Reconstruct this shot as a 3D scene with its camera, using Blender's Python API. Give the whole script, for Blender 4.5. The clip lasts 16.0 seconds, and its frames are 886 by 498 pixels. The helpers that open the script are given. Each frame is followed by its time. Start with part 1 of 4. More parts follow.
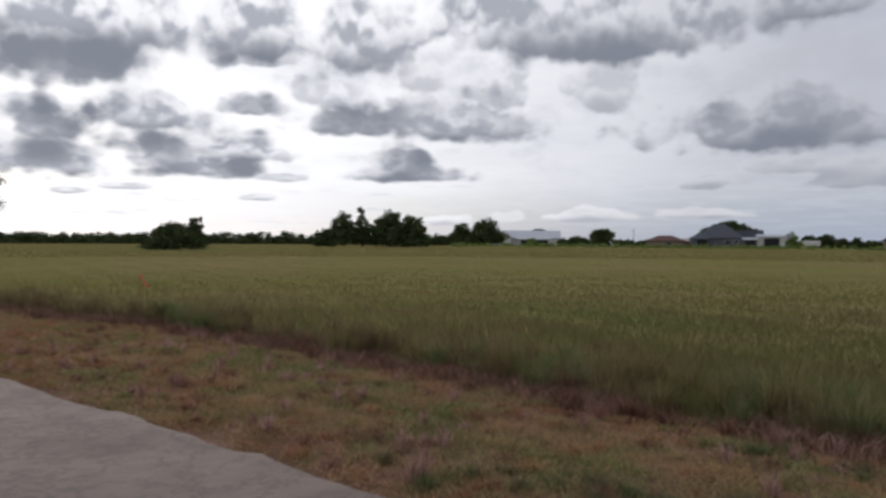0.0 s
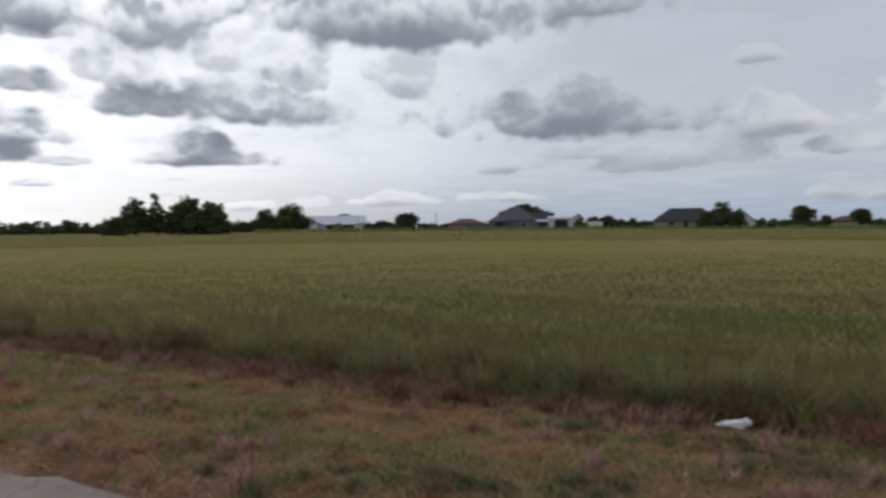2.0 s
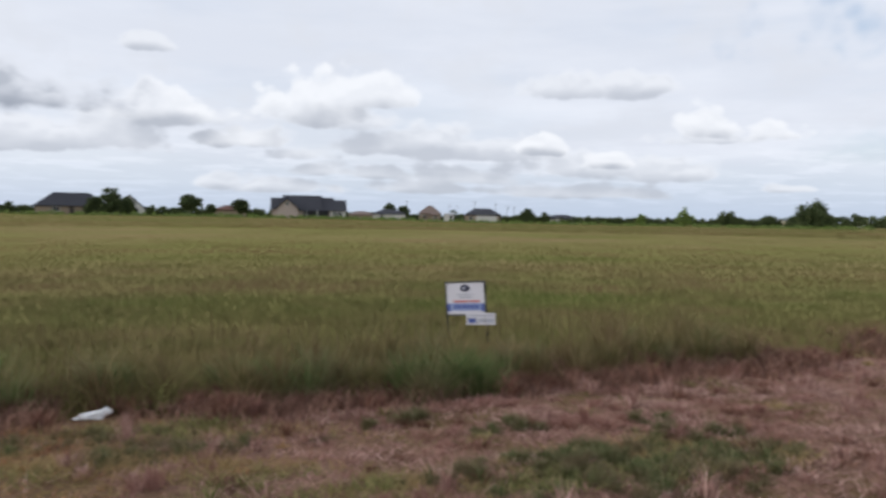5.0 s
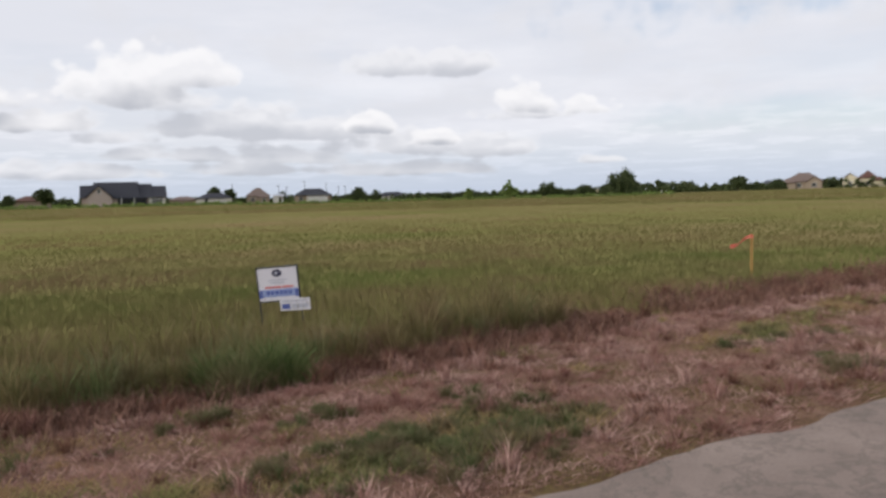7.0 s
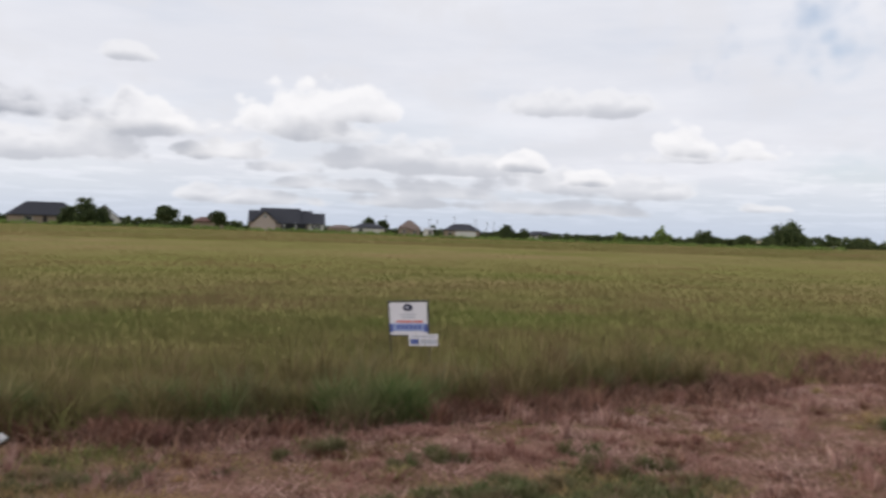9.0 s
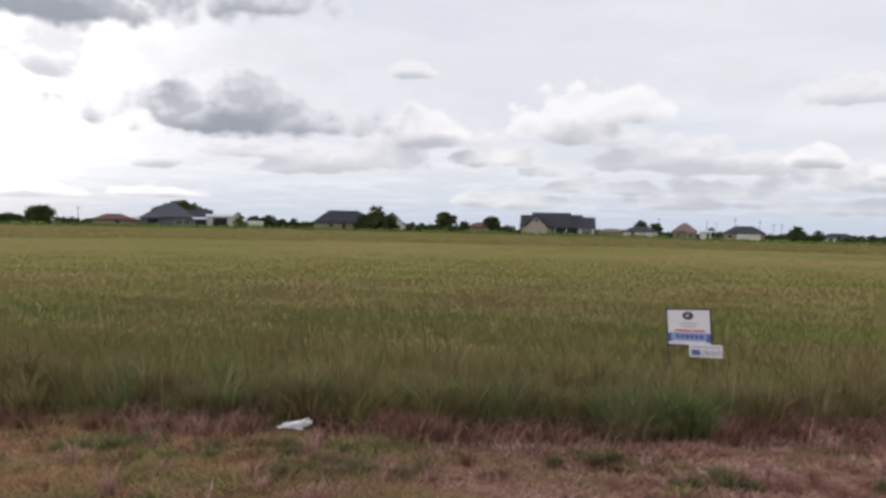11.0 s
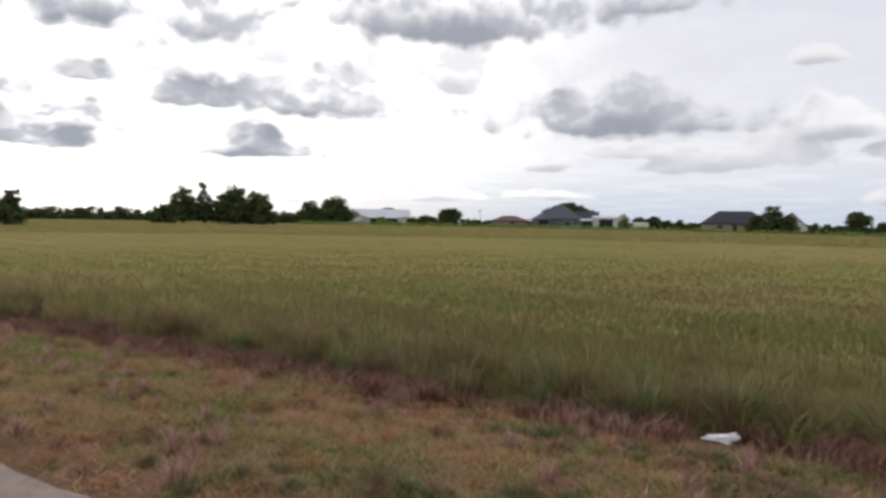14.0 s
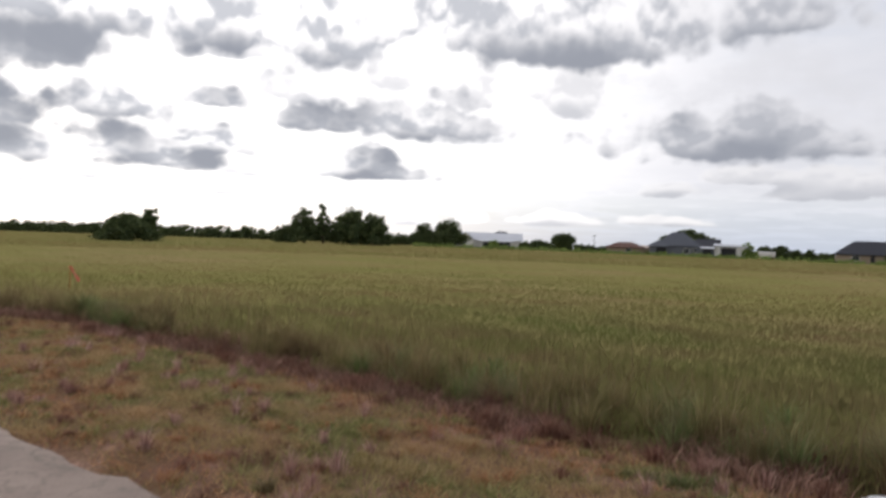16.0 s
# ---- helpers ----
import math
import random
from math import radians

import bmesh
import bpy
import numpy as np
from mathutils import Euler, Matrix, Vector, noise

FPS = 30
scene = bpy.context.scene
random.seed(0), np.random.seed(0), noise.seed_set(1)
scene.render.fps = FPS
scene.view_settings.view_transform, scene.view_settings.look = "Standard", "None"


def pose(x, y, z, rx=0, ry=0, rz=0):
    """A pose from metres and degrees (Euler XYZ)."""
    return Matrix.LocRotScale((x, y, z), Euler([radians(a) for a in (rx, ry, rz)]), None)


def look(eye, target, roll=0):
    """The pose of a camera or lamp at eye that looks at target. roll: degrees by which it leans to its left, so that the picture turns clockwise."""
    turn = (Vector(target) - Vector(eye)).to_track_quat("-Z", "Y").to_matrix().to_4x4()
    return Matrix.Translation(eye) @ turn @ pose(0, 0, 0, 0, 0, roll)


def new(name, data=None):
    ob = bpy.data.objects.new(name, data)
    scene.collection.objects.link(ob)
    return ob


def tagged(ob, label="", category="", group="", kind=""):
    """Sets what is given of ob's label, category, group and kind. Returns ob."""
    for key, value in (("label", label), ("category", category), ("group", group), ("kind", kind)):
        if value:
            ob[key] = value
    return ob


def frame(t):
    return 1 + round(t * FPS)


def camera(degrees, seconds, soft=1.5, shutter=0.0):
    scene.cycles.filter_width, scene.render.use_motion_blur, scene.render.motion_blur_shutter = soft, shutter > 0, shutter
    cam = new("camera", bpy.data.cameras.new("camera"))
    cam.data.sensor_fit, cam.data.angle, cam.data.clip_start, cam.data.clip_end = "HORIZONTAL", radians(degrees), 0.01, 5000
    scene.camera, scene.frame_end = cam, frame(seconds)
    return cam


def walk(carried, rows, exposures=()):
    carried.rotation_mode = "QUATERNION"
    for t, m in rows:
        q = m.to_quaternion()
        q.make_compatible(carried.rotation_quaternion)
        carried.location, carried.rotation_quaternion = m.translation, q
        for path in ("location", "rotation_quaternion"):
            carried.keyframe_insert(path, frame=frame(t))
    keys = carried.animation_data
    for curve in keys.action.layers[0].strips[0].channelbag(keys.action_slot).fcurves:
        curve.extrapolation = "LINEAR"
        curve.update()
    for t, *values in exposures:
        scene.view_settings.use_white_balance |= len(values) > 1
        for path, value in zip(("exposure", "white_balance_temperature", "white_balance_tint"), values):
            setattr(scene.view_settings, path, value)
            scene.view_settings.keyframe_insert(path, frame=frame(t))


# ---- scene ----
cam = camera(61.0, 16.0, soft=2.9, shutter=0.4)
walk(cam, [
    (0, pose(-0.250, 0.020, 1.878, 89.27, -0.30, 8.55)),
    (0.5, pose(-0.285, 0.045, 1.899, 88.79, -0.77, 11.07)),
    (1, pose(-0.264, 0.168, 1.920, 89.86, -0.25, 10.34)),
    (1.5, pose(-0.347, 0.159, 1.944, 89.31, 0.80, 1.11)),
    (2, pose(-0.426, 0.207, 1.923, 88.07, 0.65, -6.18)),
    (2.5, pose(-0.414, 0.225, 1.894, 87.86, 0.02, -15.70)),
    (3, pose(-0.384, 0.228, 1.893, 87.83, -0.32, -22.69)),
    (3.5, pose(-0.357, 0.227, 1.891, 87.12, -0.11, -26.78)),
    (4, pose(-0.289, 0.255, 1.890, 87.18, -0.73, -34.46)),
    (4.5, pose(-0.191, 0.267, 1.881, 86.56, -0.54, -43.20)),
    (5, pose(-0.078, 0.257, 1.872, 87.16, -0.82, -50.24)),
    (5.2, pose(-0.003, 0.243, 1.883, 86.83, -0.64, -53.03)),
    (7.3, pose(0.321, 0.159, 1.872, 86.78, 0.74, -64.57)),
    (7.5, pose(0.339, 0.157, 1.875, 87.83, 0.09, -65.23)),
    (8, pose(0.386, 0.161, 1.891, 87.76, 0.17, -64.47)),
    (8.5, pose(0.439, 0.137, 1.899, 87.52, 0.09, -58.08)),
    (9, pose(0.512, 0.094, 1.910, 88.33, -1.66, -51.72)),
    (9.2, pose(0.511, 0.096, 1.916, 87.95, -1.74, -48.68)),
    (11.3, pose(0.619, 0.261, 1.896, 87.89, -1.30, -28.99)),
    (11.5, pose(0.634, 0.267, 1.892, 87.52, -1.51, -27.19)),
    (12, pose(0.584, 0.247, 1.895, 86.78, -1.42, -21.36)),
    (12.5, pose(0.539, 0.255, 1.895, 86.62, -1.44, -16.77)),
    (13, pose(0.442, 0.337, 1.904, 88.16, -1.17, -12.89)),
    (13.5, pose(0.327, 0.410, 1.898, 88.34, -1.49, -8.47)),
    (14, pose(0.272, 0.493, 1.887, 87.75, -0.98, -2.74)),
    (14.5, pose(0.254, 0.559, 1.871, 87.38, -1.32, 2.09)),
    (15, pose(0.197, 0.591, 1.871, 86.56, -2.03, 6.17)),
    (15.5, pose(0.164, 0.664, 1.872, 86.55, -2.23, 7.87)),
    (16, pose(0.143, 0.767, 1.910, 89.33, -2.09, 5.78)),
], exposures=[
    (0, -0.10, 6300, 12.5), (1.2, -0.15, 6250, 11.5), (2, -0.06, 6200, 10.0), (2.6, 0.11, 6200, 9.5), (3.5, 0.42, 6200, 10.0), (5, 0.52, 6300, 10.5), (7.5, 0.52, 6600, 12.0), (9, 0.52, 6600, 12.0), (13, 0.57, 6650, 12.3), (16, 0.46, 6650, 12.3),
])

# world: thin bright overcast with broken cumulus, sun behind cloud
SUN_AZ, SUN_EL = 42.0, 22.0
world = bpy.data.worlds.new("sky")
scene.world = world
world.use_nodes = True
wt = world.node_tree
wt.nodes.clear()


def wnode(kind):
    return wt.nodes.new(kind)


def wmath(op, a, b=0.0, c=0.0, clamp=False):
    n = wt.nodes.new("ShaderNodeMath")
    n.operation, n.use_clamp = op, clamp
    for i, v in enumerate((a, b, c)):
        if isinstance(v, (int, float)):
            n.inputs[i].default_value = v
        else:
            wt.links.new(v, n.inputs[i])
    return n.outputs[0]


def wsmooth(v, a, b, lo=0.0, hi=1.0):
    n = wt.nodes.new("ShaderNodeMapRange")
    n.interpolation_type = "SMOOTHSTEP"
    wt.links.new(v, n.inputs[0])
    for i, x in enumerate((a, b, lo, hi)):
        n.inputs[i + 1].default_value = x
    return n.outputs[0]


def wmix(fac, a, b):
    n = wt.nodes.new("ShaderNodeMix")
    n.data_type = "RGBA"
    for s, v in ((n.inputs[0], fac), (n.inputs[6], a), (n.inputs[7], b)):
        if isinstance(v, (int, float)):
            s.default_value = v
        elif isinstance(v, tuple):
            s.default_value = (*v, 1)
        else:
            wt.links.new(v, s)
    return n.outputs[2]


def wnoise(vec, scale, detail, rough=0.55):
    n = wt.nodes.new("ShaderNodeTexNoise")
    n.inputs["Scale"].default_value, n.inputs["Detail"].default_value, n.inputs["Roughness"].default_value = scale, detail, rough
    wt.links.new(vec, n.inputs["Vector"])
    return n.outputs[0]


def wvec(vec, mul, add=(0, 0, 0)):
    n = wt.nodes.new("ShaderNodeVectorMath")
    n.operation = "MULTIPLY_ADD"
    wt.links.new(vec, n.inputs[0])
    n.inputs[1].default_value, n.inputs[2].default_value = mul, add
    return n.outputs[0]


coord = wnode("ShaderNodeTexCoord")
split = wnode("ShaderNodeSeparateXYZ")
wt.links.new(coord.outputs["Generated"], split.inputs[0])
azimuth = wmath("DEGREES", wmath("ARCTAN2", wmath("MULTIPLY", split.outputs[0], -1.0), split.outputs[1]))
elevation = wmath("DEGREES", wmath("ARCSINE", split.outputs[2]))
flat = wnode("ShaderNodeCombineXYZ")
wt.links.new(azimuth, flat.inputs[0])
wt.links.new(elevation, flat.inputs[1])
sky_pos = flat.outputs[0]
# turbulence that heaps the clouds into rounded billows, crowded towards the horizon
lift = wmath("MULTIPLY", wmath("LOGARITHM", wmath("ADD", wmath("MAXIMUM", elevation, 0.0), 8.0), math.e), 13.0)
heap = wnode("ShaderNodeCombineXYZ")
wt.links.new(wmath("MULTIPLY", azimuth, 0.8), heap.inputs[0])
wt.links.new(lift, heap.inputs[1])
heap_pos = heap.outputs[0]


def wcells(vec, scale):
    n = wt.nodes.new("ShaderNodeTexVoronoi")
    n.feature = "SMOOTH_F1"
    n.inputs["Scale"].default_value, n.inputs["Smoothness"].default_value = scale, 0.35
    n.inputs["Detail"].default_value, n.inputs["Roughness"].default_value = 1.5, 0.5
    wt.links.new(vec, n.inputs["Vector"])
    return n.outputs["Distance"]


def turbulence(add):
    """Drift, broad billows and small ones; below zero inside a billow."""
    drift = wmath("MULTIPLY", wmath("SUBTRACT", wnoise(wvec(heap_pos, (0.55, 0.8, 1.0), add), 0.36, 7.0, 0.53), 0.5), 2.3)
    billows = wmath("MULTIPLY", wmath("SUBTRACT", wcells(wvec(heap_pos, (0.8, 1.0, 1.0), add), 0.8), 0.42), 0.75)
    return wmath("ADD", drift, billows)


fray = turbulence((0, 0, 0))
# the same turbulence a little higher up: tops of billows lighter than their undersides
billow = wmath("SUBTRACT", turbulence((0, 0.5, 0)), fray)
layers = {"grey": None, "pale": None, "white": None, "grey_base": None, "pale_base": None, "white_base": None}
chain = []


def puff(layer, az, el, half_width, half_height, below, blend):
    here = wt.nodes.new("ShaderNodeCombineXYZ")
    wt.links.new(azimuth, here.inputs[0])
    wt.links.new(elevation, here.inputs[1])
    if chain:
        wt.links.new(chain[-1], here.inputs[2])
    off = wvec(here.outputs[0], (1 / half_width, 1 / half_height, 0), (-az / half_width, -el / half_height, 0))
    flatter = wt.nodes.new("ShaderNodeVectorMath")
    flatter.operation = "MAXIMUM"
    wt.links.new(off, flatter.inputs[0])
    wt.links.new(wvec(off, (-1, -below, 0)), flatter.inputs[1])
    n = wt.nodes.new("ShaderNodeVectorMath")
    n.operation = "LENGTH"
    wt.links.new(flatter.outputs[0], n.inputs[0])
    d = n.outputs["Value"]
    layers[layer] = d if layers[layer] is None else wmath("SMOOTH_MIN", layers[layer], d, blend)
    chain.append(layers[layer])


def cloud(layer, az, base, width, height):
    """One heap of a cloud layer, in degrees; az to the left of north. It has a flat base, darker than its top."""
    puff(layer, az, base + 0.3 * height, 0.52 * width, 0.66 * height, 2.6, 0.3)
    puff(layer + "_base", az, base - 0.1 * height, 0.75 * width, 0.55 * height, 0.6, 0.4)


cloud("grey", 36.2, 13.1, 18.2, 4.3)
cloud("grey", 35.2, 10.2, 7.9, 5.9)
cloud("grey", 22.6, 12.8, 7.0, 5.4)
cloud("grey", 15.0, 11.9, 8.1, 6.7)
cloud("grey", -2.8, 13.4, 25.5, 6.4)
cloud("grey", -3.9, 13.2, 14.7, 3.2)
cloud("grey", -17.5, 14.6, 7.9, 2.9)
cloud("grey", 36.6, 6.3, 4.2, 2.8)
cloud("grey", 37.6, 4.2, 9.6, 3.0)
cloud("grey", 29.8, 7.5, 8.1, 2.9)
cloud("grey", 23.2, 8.9, 5.7, 1.8)
cloud("grey", 28.8, 4.8, 6.2, 2.9)
cloud("grey", 26.4, 4.3, 7.2, 1.8)
cloud("grey", 23.5, 5.6, 5.1, 2.0)
cloud("grey", 42.2, 4.0, 5.0, 3.8)
cloud("grey", 15.4, 7.7, 7.2, 2.1)
cloud("grey", 7.7, 7.4, 10.7, 3.2)
cloud("grey", 11.8, 4.6, 3.6, 2.5)
cloud("grey", 11.5, 4.4, 8.1, 1.1)
cloud("grey", -14.2, 6.2, 13.0, 3.3)
cloud("pale", 4.3, 9.5, 5.5, 3.9)
cloud("pale", 16.7, 9.6, 7.2, 2.7)
cloud("pale", 9.5, 10.9, 4.7, 2.6)
cloud("pale", -3.5, 9.2, 4.4, 4.0)
cloud("pale", 22.2, 12.4, 7.8, 2.0)
cloud("pale", 34.9, 3.0, 2.5, 0.5)
cloud("pale", 22.5, 2.8, 2.6, 0.6)
cloud("pale", 20.9, 4.2, 3.8, 0.8)
cloud("pale", -10.6, 3.7, 2.6, 1.1)
cloud("pale", -16.6, 4.6, 6.4, 1.4)
cloud("pale", -19.3, 3.6, 3.5, 1.0)
cloud("pale", 31.4, 3.4, 3.0, 0.5)
cloud("pale", 36.9, 8.2, 5.6, 1.5)
cloud("white", 8.1, 1.1, 3.2, 0.9)
cloud("white", 3.7, 1.2, 2.3, 0.9)
cloud("white", -3.2, 1.4, 5.9, 0.9)
cloud("white", -10.5, 1.6, 6.7, 0.8)
cloud("grey", -16.4, 6.4, 17.8, 2.6)
cloud("grey", -16.4, 7.5, 6.0, 3.3)
cloud("pale", -3.1, 9.4, 5.3, 3.4)
cloud("pale", -26.1, 3.8, 5.8, 3.0)
cloud("pale", -23.9, 3.8, 9.0, 2.2)
cloud("pale", -31.4, 5.8, 7.5, 2.4)
cloud("pale", -36.3, 4.4, 6.8, 1.7)
cloud("pale", -11.1, 3.9, 3.2, 1.2)
cloud("pale", -33.7, 1.4, 2.5, 1.2)
cloud("pale", -38.9, 3.6, 4.7, 1.5)
cloud("pale", -45.2, 2.4, 3.9, 1.0)
cloud("white", -30.6, 5.9, 7.7, 2.5)
cloud("white", -35.8, 4.4, 7.5, 1.6)
cloud("pale", -58.9, 8.3, 5.1, 2.0)
cloud("pale", -64.3, 8.3, 3.4, 1.6)
cloud("pale", -28.8, 10.9, 3.4, 1.2)
cloud("pale", -48.9, 4.3, 10.4, 2.2)
cloud("white", -41.1, 5.9, 7.6, 4.5)
cloud("white", -45.5, 7.4, 5.5, 2.7)
cloud("white", -57.7, 4.3, 3.4, 1.5)
cloud("white", -62.4, 3.3, 3.4, 1.4)
cloud("white", -70.1, 5.3, 4.2, 2.7)
cloud("white", -73.1, 5.1, 4.4, 1.8)
cloud("pale", -43.6, 5.8, 6.2, 2.1)
cloud("pale", -36.1, 4.3, 6.1, 1.8)
cloud("pale", -47.7, 4.2, 11.8, 2.1)
cloud("pale", -53.3, 3.8, 9.9, 2.0)
cloud("pale", -60.9, 2.6, 9.4, 2.0)
cloud("pale", -66.7, 2.3, 7.3, 1.6)
cloud("pale", -58.7, 8.4, 5.3, 1.8)
cloud("pale", -65.2, 8.6, 6.0, 1.8)
cloud("pale", -70.5, 5.0, 7.2, 1.0)
cloud("pale", -74.5, 1.6, 3.7, 0.7)
cloud("pale", -40.8, 2.5, 4.1, 1.1)
cloud("pale", -51.7, 2.0, 7.1, 1.6)
cloud("pale", -38.4, 1.2, 6.4, 1.1)
cloud("pale", -49.4, 1.4, 8.4, 1.0)
cloud("pale", -60.4, 1.1, 10.2, 1.1)

# beyond the view the broken cloud goes on at random
rng = random.Random(5)
for k in range(16):
    cloud("grey", rng.uniform(60, 250), rng.uniform(6, 50), rng.uniform(10, 30), rng.uniform(3, 7))
for k in range(10):
    cloud("grey", rng.uniform(-100, 60), rng.uniform(24, 65), rng.uniform(14, 34), rng.uniform(4, 9))

sky = wnode("ShaderNodeTexSky")
sky.sky_type, sky.sun_disc = "NISHITA", False
sky.sun_elevation, sky.sun_rotation = radians(SUN_EL), radians(-SUN_AZ)
sky.air_density, sky.dust_density = 1.0, 1.0
# bright thin veil, brightest round the hidden sun
aim = wnode("ShaderNodeVectorMath")
aim.operation = "DOT_PRODUCT"
wt.links.new(coord.outputs["Generated"], aim.inputs[0])
aim.inputs[1].default_value = (-math.sin(radians(SUN_AZ)) * math.cos(radians(SUN_EL)), math.cos(radians(SUN_AZ)) * math.cos(radians(SUN_EL)), math.sin(radians(SUN_EL)))
glow = wsmooth(aim.outputs["Value"], 0.45, 1.0)
# cloud sheet in perspective: texture that crowds towards the horizon
tilt = wmath("ADD", wmath("MAXIMUM", split.outputs[2], 0.0), 0.07)
sheet = wnode("ShaderNodeCombineXYZ")
wt.links.new(wmath("DIVIDE", split.outputs[0], tilt), sheet.inputs[0])
wt.links.new(wmath("DIVIDE", split.outputs[1], tilt), sheet.inputs[1])
sheet_noise = wnoise(sheet.outputs[0], 0.55, 7.0, 0.6)
scatter = wnoise(wvec(sheet.outputs[0], (1, 1, 1), (9, 4, 0)), 1.5, 6.0, 0.6)
veil_colour = wmix(glow, (5.45, 5.65, 6.1), (12.5, 12.4, 12.2))
veil_colour = wmix(wsmooth(sheet_noise, 0.35, 0.7), wmix(0.12, veil_colour, (3.6, 3.95, 4.7)), wmix(0.15, veil_colour, (8.5, 8.6, 8.8)))
streak = wnoise(wvec(sky_pos, (0.035, 0.22, 1.0), (4, 2, 0)), 1.0, 5.0, 0.6)
veil = wsmooth(streak, 0.25, 0.6, 0.7, 1.0)
gap = wnode("ShaderNodeVectorMath")
gap.operation = "LENGTH"
wt.links.new(wvec(sky_pos, (1 / 20, 1 / 4.0, 0), (90 / 20, -14.0 / 4.0, 0)), gap.inputs[0])
rift = wnode("ShaderNodeVectorMath")
rift.operation = "LENGTH"
wt.links.new(wvec(sky_pos, (1 / 16, 1 / 1.8, 0), (90 / 16, -4.6 / 1.8, 0)), rift.inputs[0])
veil = wmath("MULTIPLY", veil, wsmooth(wmath("ADD", gap.outputs["Value"], fray), 0.2, 1.4, 0.1, 1.0))
veil = wmath("MULTIPLY", veil, wsmooth(wmath("ADD", rift.outputs["Value"], wmath("MULTIPLY", fray, 0.6)), 0.2, 1.3, 0.35, 1.0))
low = wsmooth(elevation, 0.0, 5.0, 0.35, 1.0)
veil = wmath("MULTIPLY", veil, wmath("MAXIMUM", low, glow))
colour = wmix(veil, wmix(0.55, sky.outputs[0], (4.2, 4.75, 5.75)), veil_colour)
# small scattered cumulus low over the horizon
band = wmath("MULTIPLY", wsmooth(elevation, 0.2, 1.0), wsmooth(elevation, 7.0, 2.5))
colour = wmix(wmath("MULTIPLY", wsmooth(scatter, 0.47, 0.62, 0.0, 0.35), band), colour, wmix(glow, (7.4, 7.5, 7.8), (11.0, 11.0, 11.0)))
colour = wmix(wmath("MULTIPLY", wsmooth(scatter, 0.55, 0.7, 0.0, 0.3), band), colour, (4.9, 5.2, 5.8))
# blue-grey haze bank on the horizon, away from the sun
haze = wmath("MULTIPLY", wsmooth(elevation, 4.5, 0.2, 0.0, 0.62), wmath("SUBTRACT", 1.0, glow))
colour = wmix(haze, colour, (3.9, 4.6, 5.75))


def lay(colour, layer, outer, inner, cover, swell, rim, body, under):
    """Lays a cloud layer over the sky: bright thin rim, shaded body, darker underside."""
    pos = wmath("ADD", layers[layer], wmath("SUBTRACT", fray, swell))
    low_part = wsmooth(wmath("ADD", layers[layer + "_base"], wmath("MULTIPLY", fray, 0.5)), 1.25, 0.3)
    depth = wsmooth(pos, outer - 0.15, inner)
    shade = wsmooth(billow, -0.25, 0.3)
    inside = wmix(wmath("MULTIPLY", shade, 0.7), body, rim)
    return wmix(wsmooth(pos, outer, inner, 0.0, cover), colour, wmix(low_part, wmix(depth, rim, inside), under))


# thin ragged cloud that joins the heaps
shreds = wnoise(wvec(heap_pos, (0.5, 0.85, 1.0), (17, 5, 0)), 0.33, 7.0, 0.6)
colour = wmix(wmath("MULTIPLY", wsmooth(shreds, 0.48, 0.66, 0.0, 0.6), wsmooth(elevation, 3.0, 7.0)), colour, wmix(glow, (5.2, 5.35, 5.7), (6.6, 6.75, 7.1)))
colour = lay(colour, "pale", 1.35, 0.75, 0.82, 0.3, wmix(glow, (6.3, 6.4, 6.6), (11.5, 11.5, 11.5)), wmix(glow, (5.2, 5.35, 5.65), (6.4, 6.5, 6.8)), wmix(glow, (3.7, 3.9, 4.3), (4.4, 4.6, 5.0)))
colour = lay(colour, "white", 1.25, 0.8, 0.92, 0.3, wmix(glow, (6.8, 6.85, 6.95), (12.0, 12.0, 12.0)), wmix(glow, (6.1, 6.2, 6.4), (10.0, 10.0, 10.0)), wmix(glow, (3.5, 3.7, 4.1), (7.4, 7.5, 7.8)))
colour = lay(colour, "grey", 1.4, 0.6, 0.96, 0.45, wmix(glow, (5.8, 5.95, 6.3), (13.0, 12.9, 12.8)), wmix(glow, (3.5, 3.7, 4.1), (4.3, 4.55, 5.0)), (2.2, 2.42, 2.85))
background = wnode("ShaderNodeBackground")
background.inputs[1].default_value = 0.1
wt.links.new(colour, background.inputs[0])
world_out = wnode("ShaderNodeOutputWorld")
wt.links.new(background.outputs[0], world_out.inputs[0])

sun = new("sun", bpy.data.lights.new("sun", "SUN"))
sun.data.energy, sun.data.angle, sun.data.color = 0.9, radians(12), (1.0, 0.95, 0.88)
sun.matrix_world = look((0, 0, 50), Vector((0, 0, 50)) - 10 * Vector(aim.inputs[1].default_value))


# ---- materials ----
def material(name, rough=0.8, metallic=0.0):
    m = bpy.data.materials.new(name)
    m.use_nodes = True
    b = m.node_tree.nodes["Principled BSDF"]
    b.inputs["Roughness"].default_value, b.inputs["Metallic"].default_value = rough, metallic
    b.inputs["Specular IOR Level"].default_value = 0.3
    return m, m.node_tree, b


def tnoise(nt, scale, detail=4.0, vec=None, rough=0.55):
    n = nt.nodes.new("ShaderNodeTexNoise")
    n.inputs["Scale"].default_value, n.inputs["Detail"].default_value, n.inputs["Roughness"].default_value = scale, detail, rough
    if vec is None:
        c = nt.nodes.new("ShaderNodeNewGeometry")
        vec = c.outputs["Position"]
    nt.links.new(vec, n.inputs["Vector"])
    return n.outputs[0]


